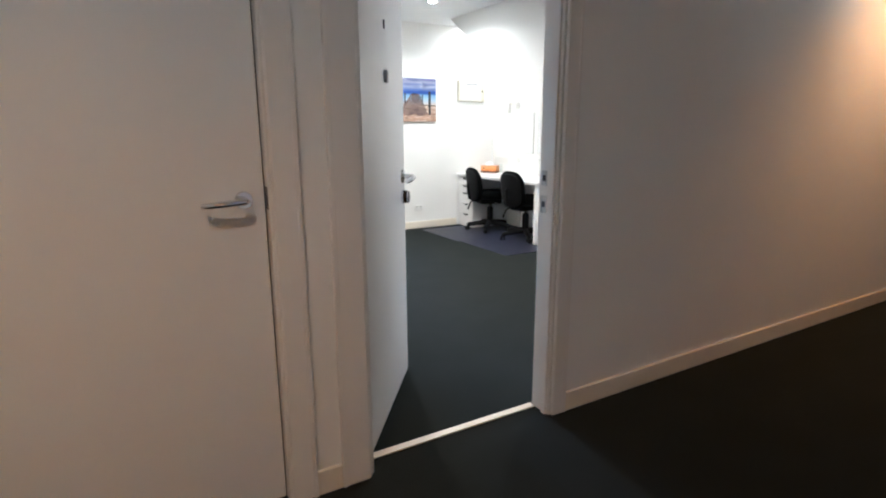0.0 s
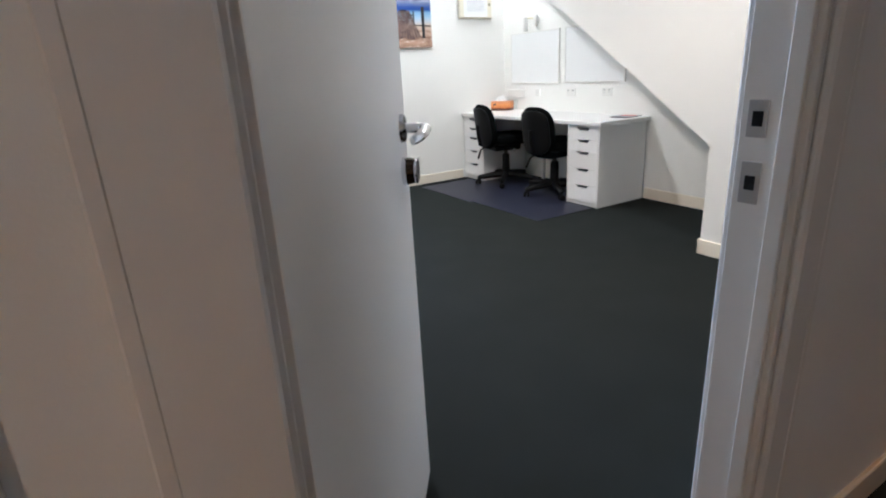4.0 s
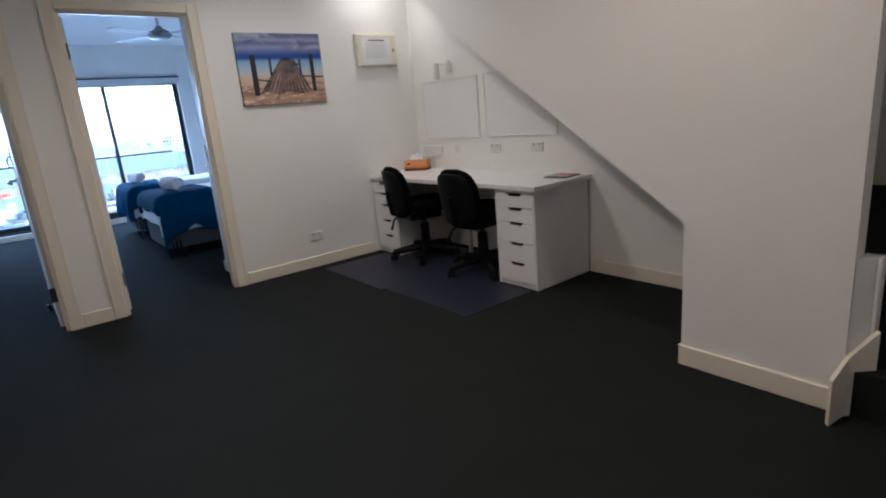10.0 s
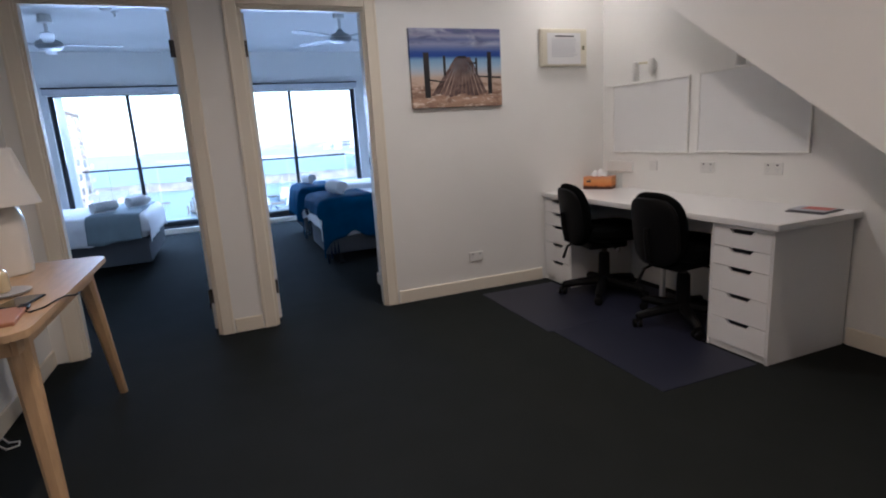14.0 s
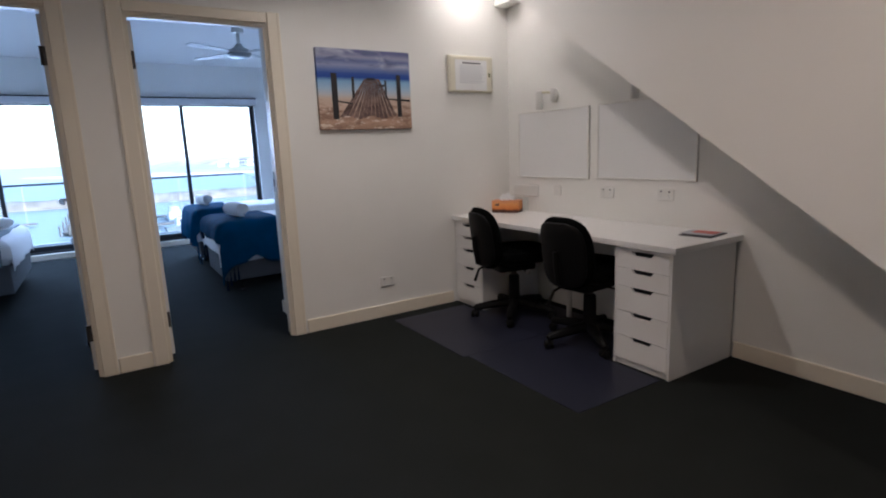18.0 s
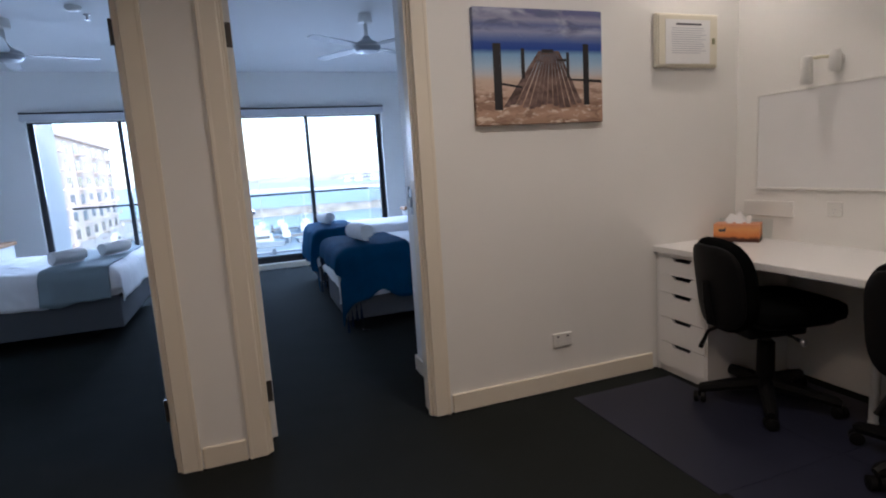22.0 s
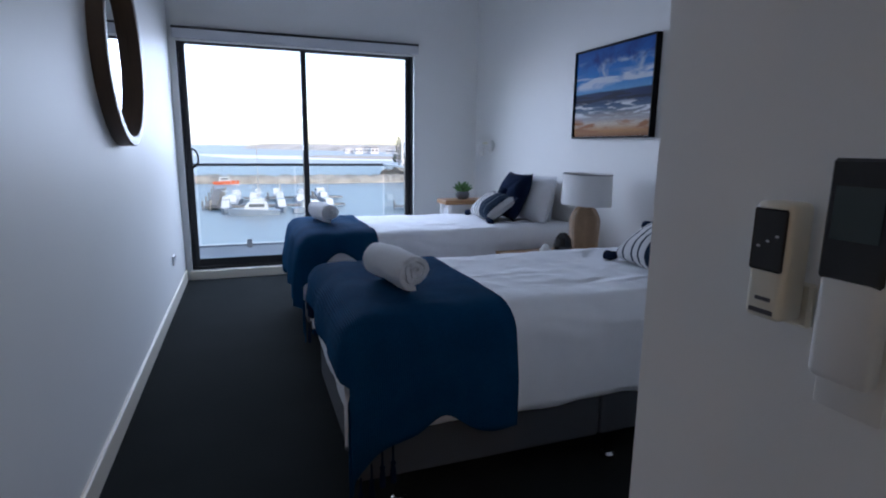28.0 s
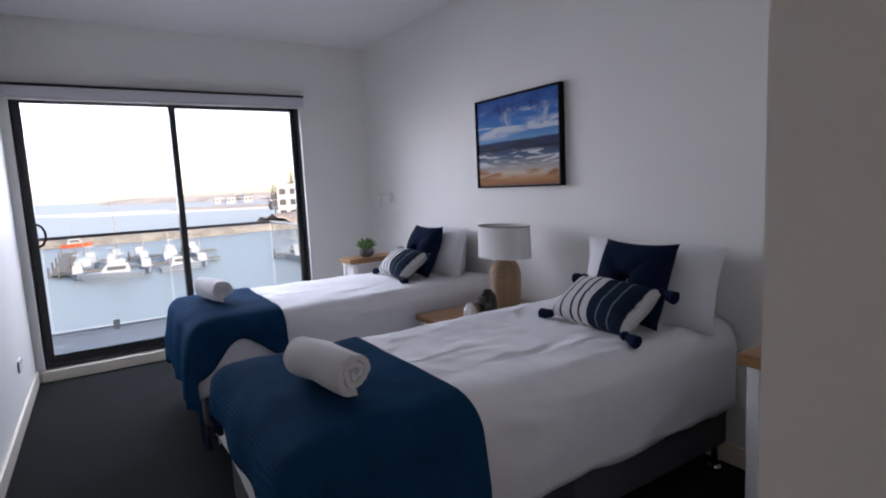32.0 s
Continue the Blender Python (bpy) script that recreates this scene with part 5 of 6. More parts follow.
def pillow_mesh(w, h, t, pinch=0.06, tuft=0.0, n=22, seed=0.0):
    """A stuffed pillow standing on its long edge: w along y, h along z, t thick along x, with pointed corners."""
    bm = bmesh.new()
    sides = []
    for s in (-1, 1):
        g = []
        for i in range(n + 1):
            row = []
            for j in range(n + 1):
                u, v = -1 + 2 * i / n, -1 + 2 * j / n
                e = max(0.0, (1 - abs(u) ** 2.6)) ** 0.5 * max(0.0, (1 - abs(v) ** 2.6)) ** 0.5
                pu = 1 - pinch * (1 - abs(v) ** 2) * abs(u) ** 3
                pv = 1 - pinch * (1 - abs(u) ** 2) * abs(v) ** 3
                th = e * t / 2 * (1 + 0.14 * noise.noise((u * 1.7 + seed, v * 1.7, s * 2.0)))
                if tuft:
                    th *= 1 - tuft * math.exp(-(u * u + v * v) / 0.02) - 0.35 * tuft * math.exp(-(abs(u) - abs(v)) ** 2 / 0.01) * (1 - max(abs(u), abs(v)))
                row.append(Vector((s * th, u * w / 2 * pu, v * h / 2 * pv)))
            g.append(row)
        sides.append(g)
    vs = [[[None] * (n + 1) for _ in range(n + 1)] for _ in range(2)]
    for s in range(2):
        for i in range(n + 1):
            for j in range(n + 1):
                edge = i in (0, n) or j in (0, n)
                vs[s][i][j] = vs[0][i][j] if (s and edge) else bm.verts.new(sides[s][i][j])
    for s in range(2):
        for i in range(n):
            for j in range(n):
                q = (vs[s][i][j], vs[s][i + 1][j], vs[s][i + 1][j + 1], vs[s][i][j + 1])
                bm.faces.new(q if s else q[::-1])
    return bm


STRIPES, BANDS = [], ((-0.26, "w"), (-0.203, "n"), (-0.135, "g"), (-0.129, "n"), (-0.075, "g"), (-0.069, "n"), (-0.018, "w"), (0.020, "n"), (0.034, "w"), (0.070, "n"), (0.086, "w"), (0.142, "n"), (0.156, "w"), (0.200, "n"), (0.212, "w"), (0.26, ""))
TONES = {"w": (0.62, 0.61, 0.60), "n": (0.010, 0.022, 0.042), "g": (0.16, 0.20, 0.22)}
for (a, c), (b, _) in zip(BANDS, BANDS[1:]):
    STRIPES += [(a + 0.002, TONES[c]), (b - 0.002, TONES[c])]
STRIPEM = ribbed(banded("striped_woven_cotton", STRIPES, "Y", 0.006, 40, 0.9, 0.35), 45, "Y", 0.6, 0.005)
STRIPEM.node_tree.nodes["Principled BSDF"].inputs["Specular IOR Level"].default_value = 0.05


def pillow_set(y, top, x=4.04, seed=0.0):
    p = thing("pillow", (x, y, top + 0.155), "white standard pillow propped upright against the wall", "pillow", group="white bed pillows")
    part("case", pillow_mesh(0.70, 0.36, 0.17, 0.05, seed=seed), PILLOWM, p, "", True, rot=(0, 14, 0))
    p = thing("pillow", (x + 0.085, y + 0.09, top + 0.15), "white standard pillow standing behind another", "pillow", group="white bed pillows")
    part("case", pillow_mesh(0.68, 0.35, 0.14, 0.05, seed=seed + 3), PILLOWM, p, "", True, rot=(0, 8, 0))
    c = thing("cushion", (x - 0.14, y - 0.03, top + 0.175), "square navy cushion with a buttoned centre", "cushion", group="navy buttoned cushions")
    part("cover", pillow_mesh(0.37, 0.37, 0.15, 0.09, tuft=0.85, seed=seed + 1), NAVYC, c, "", True, rot=(0, 24, 0))
    bm = pad(bmesh.new(), 0, 0, 0, 0.006, 0.014, 0.014, 2.2, 12, 8)
    part("button", bm, mat("grey_button", (0.35, 0.35, 0.36), 0.6) if "grey_button" not in bpy.data.materials else bpy.data.materials["grey_button"], c, "grey covered button", True, loc=(-0.014, 0, 0.004))
    c = thing("lumbar_cushion", (x - 0.29, y - 0.005, top + 0.100), "navy and white striped woven cushion with corner tassels", "cushion", -6, "striped tasselled cushions")
    part("cover", pillow_mesh(0.47, 0.25, 0.15, 0.06, seed=seed + 2), STRIPEM, c, "", True, rot=(0, 54, 0))
    tas = None
    for sy in (-1, 1):
        for sz in (-1, 1):
            lc = (sz * 0.100, sy * 0.235, sz * 0.070 - 0.004)
            if tas is None:
                bm = lathe(bmesh.new(), [(0.004, 0.03), (0.016, 0.022), (0.020, 0.010), (0.013, 0.0), (0.022, -0.022), (0.026, -0.05), (0.010, -0.054)], 12)
                for v in bm.verts:
                    v.co += 0.003 * Vector((noise.noise(v.co * 90), noise.noise(v.co * 80 + Vector((3, 0, 0))), 0))
                tas = part("tassel", bm, NAVYC, c, "fluffy navy tassel", True, loc=lc, rot=(sy * 78, 0, 0))
            else:
                twin(tas, lc, (sy * 78, 0, 0))


def towel_roll(x, y, z, rz, seed=0.0, R=0.066, ln=0.30):
    t = thing("rolled_towel", (x, y, z + R - 0.004), "white terry hand towel rolled up on the bed", "towel", rz, "rolled white towels")
    bm = bmesh.new()
    n, turns, th = 96, 2.6, (R - 0.012) / 2.6 * 1.02
    outer, inner = [], []
    for k in range(n + 1):
        f = k / n
        a = turns * 2 * math.pi * f + seed
        r = 0.012 + (R - 0.012) * f
        r += 0.0025 * math.sin(a * 3 + seed)
        outer.append((r * math.cos(a), r * math.sin(a)))
        inner.append(((r - th * 0.81) * math.cos(a), (r - th * 0.81) * math.sin(a)) if r > th else (0.3 * r * math.cos(a), 0.3 * r * math.sin(a)))
    loop = outer + inner[::-1]
    m, rings = len(loop), []
    for i in range(13):
        s = -1 + 2 * i / 12
        sc = 1 - 0.06 * abs(s) ** 3 + 0.02 * math.sin(s * 4 + seed)
        if i in (0, 12):
            sc *= 0.985
        ring = []
        for u, v in loop:
            lump = 1 + 0.10 * noise.noise((u * 14 + seed, v * 14, s * 1.6)) + 0.05 * noise.noise((u * 40, v * 40 + seed, s * 5))
            ring.append(bm.verts.new((u * sc * lump + 0.006 * math.sin(s * 3 + seed), s * ln / 2 * (1 + 0.05 * noise.noise((u * 25, v * 25, seed))) + 0.006 * noise.noise((u * 60, v * 60, s)), max(v * sc * 0.95 * lump, -R * 0.93))))
        rings.append(ring)
    for a, b in zip(rings, rings[1:]):
        for k in range(m):
            bm.faces.new((a[k], a[(k + 1) % m], b[(k + 1) % m], b[k]))
    half = len(outer)
    for ring in (rings[0], rings[-1]):
        for k in range(half - 1):
            bm.faces.new((ring[k], ring[k + 1], ring[m - 2 - k], ring[m - 1 - k]))
    part("towel", bm, TERRY, t, "", True)
    return t


TOP = 0.655
bed((2.30, 7.14, 0), 1.90, 0.94, TOP, "made single bed with white quilt on a grey base", seed=1.0)
bed((2.32, 8.78, 0), 1.88, 0.94, TOP, "made single bed with white quilt near the window", seed=4.0, glides=(0.11, 0.37))
throw((2.30, 7.14, 0), 0.94, TOP, "navy knitted throw with tassels across the bed foot", 1.3, drop=(0.345, 0.26), slant=0.16, arch=(0.055, 0.62, 0.10))
throw((2.32, 8.78, 0), 0.94, TOP, "navy knitted throw with tassels across the bed foot", 5.1, 0.46, (0.26, 0.27), 1.86, NAVY, True, 0.33, 0.26, (0.20, 0.72, 0.19))
pillow_set(7.46, TOP, seed=0.3)
pillow_set(9.24, TOP, seed=6.3)
towel_roll(2.56, 7.53, TOP + 0.018, 13, 0.94, 0.078, 0.31)
towel_roll(2.53, 9.33, TOP + 0.018, 12, 7.22, 0.072, 0.29)


# bedside tables
def bedside(x0, x1, y0, y1, h, label, top=OAK):
    b = thing("bedside_table", ((x0 + x1) / 2, (y0 + y1) / 2, 0), label, "bedside table", group="bedside tables")
    a, c = (x1 - x0) / 2, (y1 - y0) / 2
    part("top_board", boxes([(-a, a, -c, c, h - 0.036, h)], 0.005, 2), top, b, "oak tabletop")
    part("body", boxes([(-a + 0.05, a - 0.02, -c + 0.055, c - 0.055, 0.16, h - 0.0365)], 0.003), LAMI2, b, "white painted carcass")
    for k in range(2):
        z0 = 0.18 + k * (h - 0.24) / 2
        f = part("drawer_front", boxes([(-a + 0.035, -a + 0.0495, -c + 0.07, c - 0.07, z0, z0 + (h - 0.27) / 2)], 0.003), LAMI2, b)
        kb = pad(bmesh.new(), -a + 0.022, 0, z0 + (h - 0.27) / 4, 0.013, 0.013, 0.013, 2.0, 12, 8)
        part("knob", kb, STEEL, f, "steel knob", True)
    for sx in (-1, 1):
        for sy in (-1, 1):
            part("leg", boxes([(sx * (a - 0.045) - 0.02, sx * (a - 0.045) + 0.02, sy * (c - 0.035) - 0.018, sy * (c - 0.035) + 0.018, 0, h - 0.0368)], 0.003), LAMI2, b, "white square leg")
    return b


bedside(3.575, 4.22, 9.745, 9.975, 0.745, "white bedside table with an oak top by the window")
bedside(3.52, 4.22, 8.12, 8.67, 0.53, "low white bedside table with an oak top between the beds")
bedside(3.50, 4.22, 6.26, 6.75, 0.765, "white bedside table with an oak top in the corner")
bedside(-1.40, -0.68, 9.74, 10.24, 0.71, "white bedside table with a timber top in the double bedroom")


def succulent(x, y, z):
    s = thing("succulent", (x, y, z), "small green succulent in a round dark pot", "plant", group="potted succulents")
    part("pot", lathe(bmesh.new(), [(0.036, 0), (0.054, 0.014), (0.060, 0.038), (0.052, 0.064), (0.045, 0.066), (0.045, 0.054)], 24), GREYPOT, s, "round dark stone pot", True)
    lf = None
    for k in range(22):
        a, tilt = k * 137.5, 12 + 52 * (k / 21)
        if lf is None:
            bm = bmesh.new()
            tube(bm, [(0, 0, 0), (0.002, 0, 0.035), (0.004, 0, 0.075), (0.009, 0, 0.105)], [0.007, 0.012, 0.009, 0.001], 6)
            lf = part("leaf", bm, LEAF, s, "", True, loc=(0, 0, 0.05), rot=(0, tilt, a))
        else:
            twin(lf, (0, 0, 0.052), (0, tilt, a))


succulent(3.765, 9.855, 0.7465)
succulent(-1.03, 9.95, 0.7115)

# rattan lamp
rl = thing("table_lamp", (3.98, 8.385, 0.5315), "woven rattan bottle lamp with an oval white linen shade", "lamp")


def rprof(z):
    t = z / 0.31
    return 0.090 * (1 - 0.12 * (1 - t) ** 2) if t < 0.62 else 0.090 * max(0.05, 1 - ((t - 0.62) / 0.40) ** 2) ** 0.5


for k in range(27):
    z = 0.006 + 0.0112 * k
    r = rprof(z) + 0.0012 * math.sin(k * 2.6)
    bm = bmesh.new()
    tube(bm, [(r * math.cos(2 * math.pi * j / 26), r * math.sin(2 * math.pi * j / 26), z) for j in range(27)], 0.0044, 6, False)
    part("cane_ring", bm, RATTAN, rl, "", True)
for k in range(9):
    a = 2 * math.pi * k / 9
    bm = bmesh.new()
    tube(bm, [((rprof(z) + 0.003) * math.cos(a), (rprof(z) + 0.003) * math.sin(a), z) for z in (0.0, 0.05, 0.10, 0.15, 0.18, 0.21, 0.24, 0.27, 0.295)], 0.0022, 5)
    part("woven_stake", bm, RATTAN, rl, "", True)
part("inner_core", lathe(bmesh.new(), [(0.07, 0.001), (0.078, 0.15), (0.070, 0.24), (0.03, 0.295)], 20), mat("dark_core", (0.05, 0.035, 0.02), 0.8), rl, "", True)
part("neck", lathe(bmesh.new(), [(0.012, 0.295), (0.012, 0.36)], 12), STEEL, rl, "", True)
part("shade", lathe(bmesh.new(), [(0.196, 0.315), (0.190, 0.50), (0.188, 0.50), (0.194, 0.315)], 48, sx=0.62, closed=False), SHADEM, rl, "oval white linen shade", True)
part("shade_ring", lathe(bmesh.new(), [(0.1915, 0.496), (0.1935, 0.4995), (0.1895, 0.5005), (0.1885, 0.496)], 48, sx=0.62, closed=False), DARKST, rl, "dark top ring", True)
dv = thing("dark_vase", (3.78, 8.30, 0.5315), "small dark faceted vase on the bedside table", "vase")
part("body", lathe(bmesh.new(), [(0.036, 0), (0.052, 0.035), (0.055, 0.085), (0.044, 0.13), (0.022, 0.158), (0.012, 0.162)], 10), BLKGLOSS, dv)
wv = thing("white_vase", (3.70, 8.36, 0.5315), "small white ribbed vase on the bedside table", "vase")
part("body", lathe(bmesh.new(), [(0.026, 0), (0.036, 0.02), (0.036, 0.05), (0.022, 0.075), (0.013, 0.085)], 12), CERAM, wv)

# beach painting
ar = thing("framed_painting", (4.238, 8.522, 1.248), "painting of a blue sea and sandy beach in a black frame", "picture")
w, h = 0.393, 0.57


def beach_painting():
    """Loose brush strokes: deep blue sky with white cloud, dark sea, surf and warm sand, by height on the canvas."""
    m = banded("beach_painting", [(0.0, (0.20, 0.07, 0.03)), (0.05, (0.50, 0.24, 0.09)), (0.09, (0.62, 0.52, 0.40)), (0.12, (0.40, 0.36, 0.36)), (0.145, (0.30, 0.28, 0.27)), (0.17, (0.13, 0.17, 0.22)),
                                  (0.20, (0.05, 0.10, 0.19)), (0.24, (0.012, 0.03, 0.085)), (0.285, (0.008, 0.03, 0.10)), (0.293, (0.12, 0.34, 0.60)), (0.36, (0.02, 0.22, 0.56)), (0.46, (0.012, 0.15, 0.48)), (0.60, (0.008, 0.075, 0.32))],
               "Z", 0.005, 9, 0.6, 0.3, (1, 0.5, 2.0))
    return patches(m, ((7.5, (1, 0.8, 1.6), 0.50, 0.66, 0.33, 0.50, (0.40, 0.50, 0.62)), (5.0, (1, 0.45, 3.2), 0.46, 0.56, 0.30, 0.42, (0.60, 0.66, 0.74)), (5.5, (1, 1.0, 1.2), 0.52, 0.66, 0.42, 0.60, (0.005, 0.040, 0.21)), (8.0, (1, 0.5, 6.0), 0.52, 0.57, 0.20, 0.295, (0.004, 0.012, 0.04)), (9.0, (1, 0.6, 5.0), 0.50, 0.58, 0.12, 0.235, (0.70, 0.71, 0.73)), (7.0, (1, 0.7, 3.0), 0.50, 0.62, 0.0, 0.14, (0.38, 0.15, 0.06))))


BEACH = beach_painting()
part("painted_canvas", boxes([(-0.030, -0.004, -w + 0.012, w - 0.012, 0.012, h - 0.012)]), BEACH, ar, "painted beach scene")
for r in ((-w, w, 0, 0.010), (-w, w, h - 0.010, h), (-w, -w + 0.010, 0.0102, h - 0.0102), (w - 0.010, w, 0.0102, h - 0.0102)):
    part("frame_bar", boxes([(-0.042, -0.0005, *r)], 0.0015), BLKPLA, ar, "black frame bar")
reading_light(10.27, 1.20, 4.238)

# round mirror
mr = thing("round_mirror", (1.503, 8.51, 1.582), "round mirror in a deep walnut frame on the bedroom wall", "mirror")
bm = bmesh.new()
n = 72
rings = []
for r, x in ((0.372, 0.004), (0.372, 0.058), (0.376, 0.062), (0.410, 0.062), (0.415, 0.057), (0.415, 0.0005)):
    rings.append([bm.verts.new((x, r * math.cos(2 * math.pi * k / n), r * math.sin(2 * math.pi * k / n))) for k in range(n)])
for a, b in zip(rings, rings[1:]):
    for k in range(n):
        bm.faces.new((a[k], a[(k + 1) % n], b[(k + 1) % n], b[k]))
part("frame", bm, WALNUT, mr, "deep walnut ring frame", True)
bm = bmesh.new()
vs = [bm.verts.new((0.012, 0.3725 * math.cos(2 * math.pi * k / n), 0.3725 * math.sin(2 * math.pi * k / n))) for k in range(n)]
wv2 = [bm.verts.new((0.006, v.co.y, v.co.z)) for v in vs]
bm.faces.new(vs)
bm.faces.new(wv2[::-1])
for k in range(n):
    bm.faces.new((vs[k], wv2[k], wv2[(k + 1) % n], vs[(k + 1) % n]))
part("mirror_glass", bm, MIRROR, mr, "silvered mirror glass")

# controls on the wall return
rm = thing("fan_remote", (2.593, 6.006, 0.981), "cream fan remote with a dark keypad in its wall cradle", "remote control", -90)
part("cradle", boxes([(-0.027, 0.027, -0.010, -0.0005, 0.018, 0.066)], 0.003), CREAMPL, rm, "cream wall cradle")
part("body", boxes([(-0.021, 0.021, -0.046, -0.0102, 0.026, 0.150)], 0.007, 3), CREAMPL, rm, "cream remote body", True)
part("keypad", boxes([(-0.0185, 0.0185, -0.0475, -0.0456, 0.078, 0.143)], 0.002), BLKGLOSS, rm, "dark keypad")
for k in range(3):
    part("key", boxes([(-0.012 + 0.010 * k, -0.008 + 0.010 * k, -0.0481, -0.0473, 0.102 + 0.006 * k, 0.1045 + 0.006 * k)], 0.001), INK, rm, "grey key")
part("brand_mark", boxes([(-0.008, 0.010, -0.0466, -0.0458, 0.046, 0.050)]), DARKINK, rm, "dark bar mark")
part("brand_mark", boxes([(-0.014, 0.014, -0.0466, -0.0458, 0.032, 0.037)]), DARKINK, rm, "dark bar mark")
ac = thing("aircon_remote", (2.593, 5.921, 0.970), "white air-conditioner remote with an LCD in its wall cradle", "remote control", -90)
part("cradle", boxes([(-0.032, 0.032, -0.028, -0.0005, -0.035, 0.10)], 0.004, 2), WHITEPL, ac, "white wall cradle", True)
part("body", boxes([(-0.028, 0.028, -0.050, -0.0285, 0.0, 0.205)], 0.008, 3), WHITEPL, ac, "white remote body", True)
part("face_panel", boxes([(-0.0285, 0.0285, -0.0515, -0.0452, 0.096, 0.2065)], 0.003), BLKGLOSS, ac, "black glossy face")
part("lcd", boxes([(-0.021, 0.021, -0.0523, -0.0513, 0.134, 0.182)]), SCREEN, ac, "grey-green LCD")
sw = thing("light_switch", (2.593, 5.832, 1.033), "cream two-button light and fan switch plate", "switch", -90)
part("plate", boxes([(-0.040, 0.040, -0.010, -0.0005, -0.060, 0.060)], 0.003), CREAMPL, sw, "cream switch plate")
for z in (0.012, -0.022):
    bm = bmesh.new()
    tube(bm, [(0, -0.010, z), (0, -0.014, z), (0, -0.0148, z)], [0.011, 0.011, 0.009], 18)
    part("button", bm, CHROME if z > 0 else WHITEPL, sw, "round push button", True)
part("label_bar", boxes([(-0.012, 0.012, -0.0106, -0.0099, 0.034, 0.037)]), DARKINK, sw, "tiny printed line")


# ceiling fans
FANGREY = mat("satin_grey_metal", (0.30, 0.31, 0.32), 0.38, 0.6, var=0.05, scale=40)

# White blades toned down so their colour carries the shade up there.
BLADE = mat("shade_greyed_blade", (0.48, 0.49, 0.50), 0.5, var=0.03, scale=20)


def ceiling_fan(x, y, turn):
    f = thing("ceiling_fan", (x, y, HB), "white four-blade ceiling fan at rest", "ceiling fan", turn, "ceiling fans")
    part("canopy", lathe(bmesh.new(), [(0.056, -0.0005), (0.060, -0.03), (0.064, -0.058), (0.058, -0.074), (0.024, -0.08)], 28), WHITEPL, f, "", True)
    part("downrod", lathe(bmesh.new(), [(0.017, -0.06), (0.017, -0.19)], 14), WHITEPL, f, "", True)
    part("motor", lathe(bmesh.new(), [(0.025, -0.185), (0.045, -0.215), (0.105, -0.245), (0.118, -0.262), (0.118, -0.29), (0.095, -0.315), (0.04, -0.322)], 32), FANGREY, f, "satin grey motor housing", True)
    part("motor_trim", lathe(bmesh.new(), [(0.119, -0.272), (0.1205, -0.276), (0.119, -0.28)], 32, closed=False), STEEL, f, "brushed trim ring", True)
    bl = None
    for k in range(4):
        if bl is None:
            bm = bmesh.new()
            prism(bm, [(0.10, -0.028), (0.20, -0.048), (0.58, -0.054), (0.62, -0.043), (0.63, 0.0), (0.62, 0.043), (0.58, 0.054), (0.20, 0.048), (0.10, 0.028)], "z", -0.003, 0.003)
            bmesh.ops.rotate(bm, verts=bm.verts[:], cent=(0, 0, 0), matrix=Matrix.Rotation(radians(4), 3, "X"))
            bl = part("blade", bm, BLADE, f, "white fan blade greyed for ceiling shade", loc=(0, 0, -0.272), rot=(0, 0, 0))
        else:
            twin(bl, (0, 0, -0.272), (0, 0, 90 * k))


ceiling_fan(2.85, 8.02, 32)
ceiling_fan(0.07, 8.48, 12)
sd = thing("smoke_detector", (0.66, 8.08, HB), "round white smoke detector on the ceiling", "smoke detector")
part("body", lathe(bmesh.new(), [(0.055, -0.0005), (0.055, -0.018), (0.040, -0.034), (0.015, -0.038)], 24), WHITEPL, sd, "", True)
sp = thing("fire_sprinkler", (0.70, 8.29, HB), "small pendant fire sprinkler on the ceiling", "sprinkler")
part("rosette", lathe(bmesh.new(), [(0.028, -0.0005), (0.024, -0.008), (0.010, -0.012), (0.008, -0.04), (0.018, -0.043), (0.018, -0.045)], 18), STEEL, sp, "", True)

# double bedroom
b1 = bed((0.72, 9.50, 0), 2.0, 1.52, 0.61, "made queen bed with a white quilt and grey base", 0.23, 8.0, 180, 0.23, (0.28, 0.27))
hb = throw((0.72, 9.50, 0), 1.52, 0.61, "sage green bed runner across the foot of the bed", 9.0, 0.55, (0.22, 0.22), 2.0, SAGE, False, -0.08, 0.0, (0.0, 0.6, 0.1))
hb.rotation_euler = (0, 0, math.pi)
towel_roll(0.30, 8.33, 0.627, -42, 13.5, 0.066, 0.26)
towel_roll(0.56, 8.73, 0.627, -38, 19.8, 0.066, 0.26)
p = thing("headboard", (-1.60, 8.77, 0), "grey upholstered headboard behind the queen bed", "headboard")
part("panel", boxes([(0.0005, 0.07, -0.78, 0.78, 0.3, 1.15)], 0.02, 2), GREYFAB, p)
for yy in (8.40, 9.14):
    p = thing("pillow", (-1.36, yy, 0.61 + 0.18), "white standard pillow propped against the headboard", "pillow", group="white bed pillows")
    part("case", pillow_mesh(0.70, 0.42, 0.17, 0.05, seed=yy), PILLOWM, p, "", True, rot=(0, -16, 0))


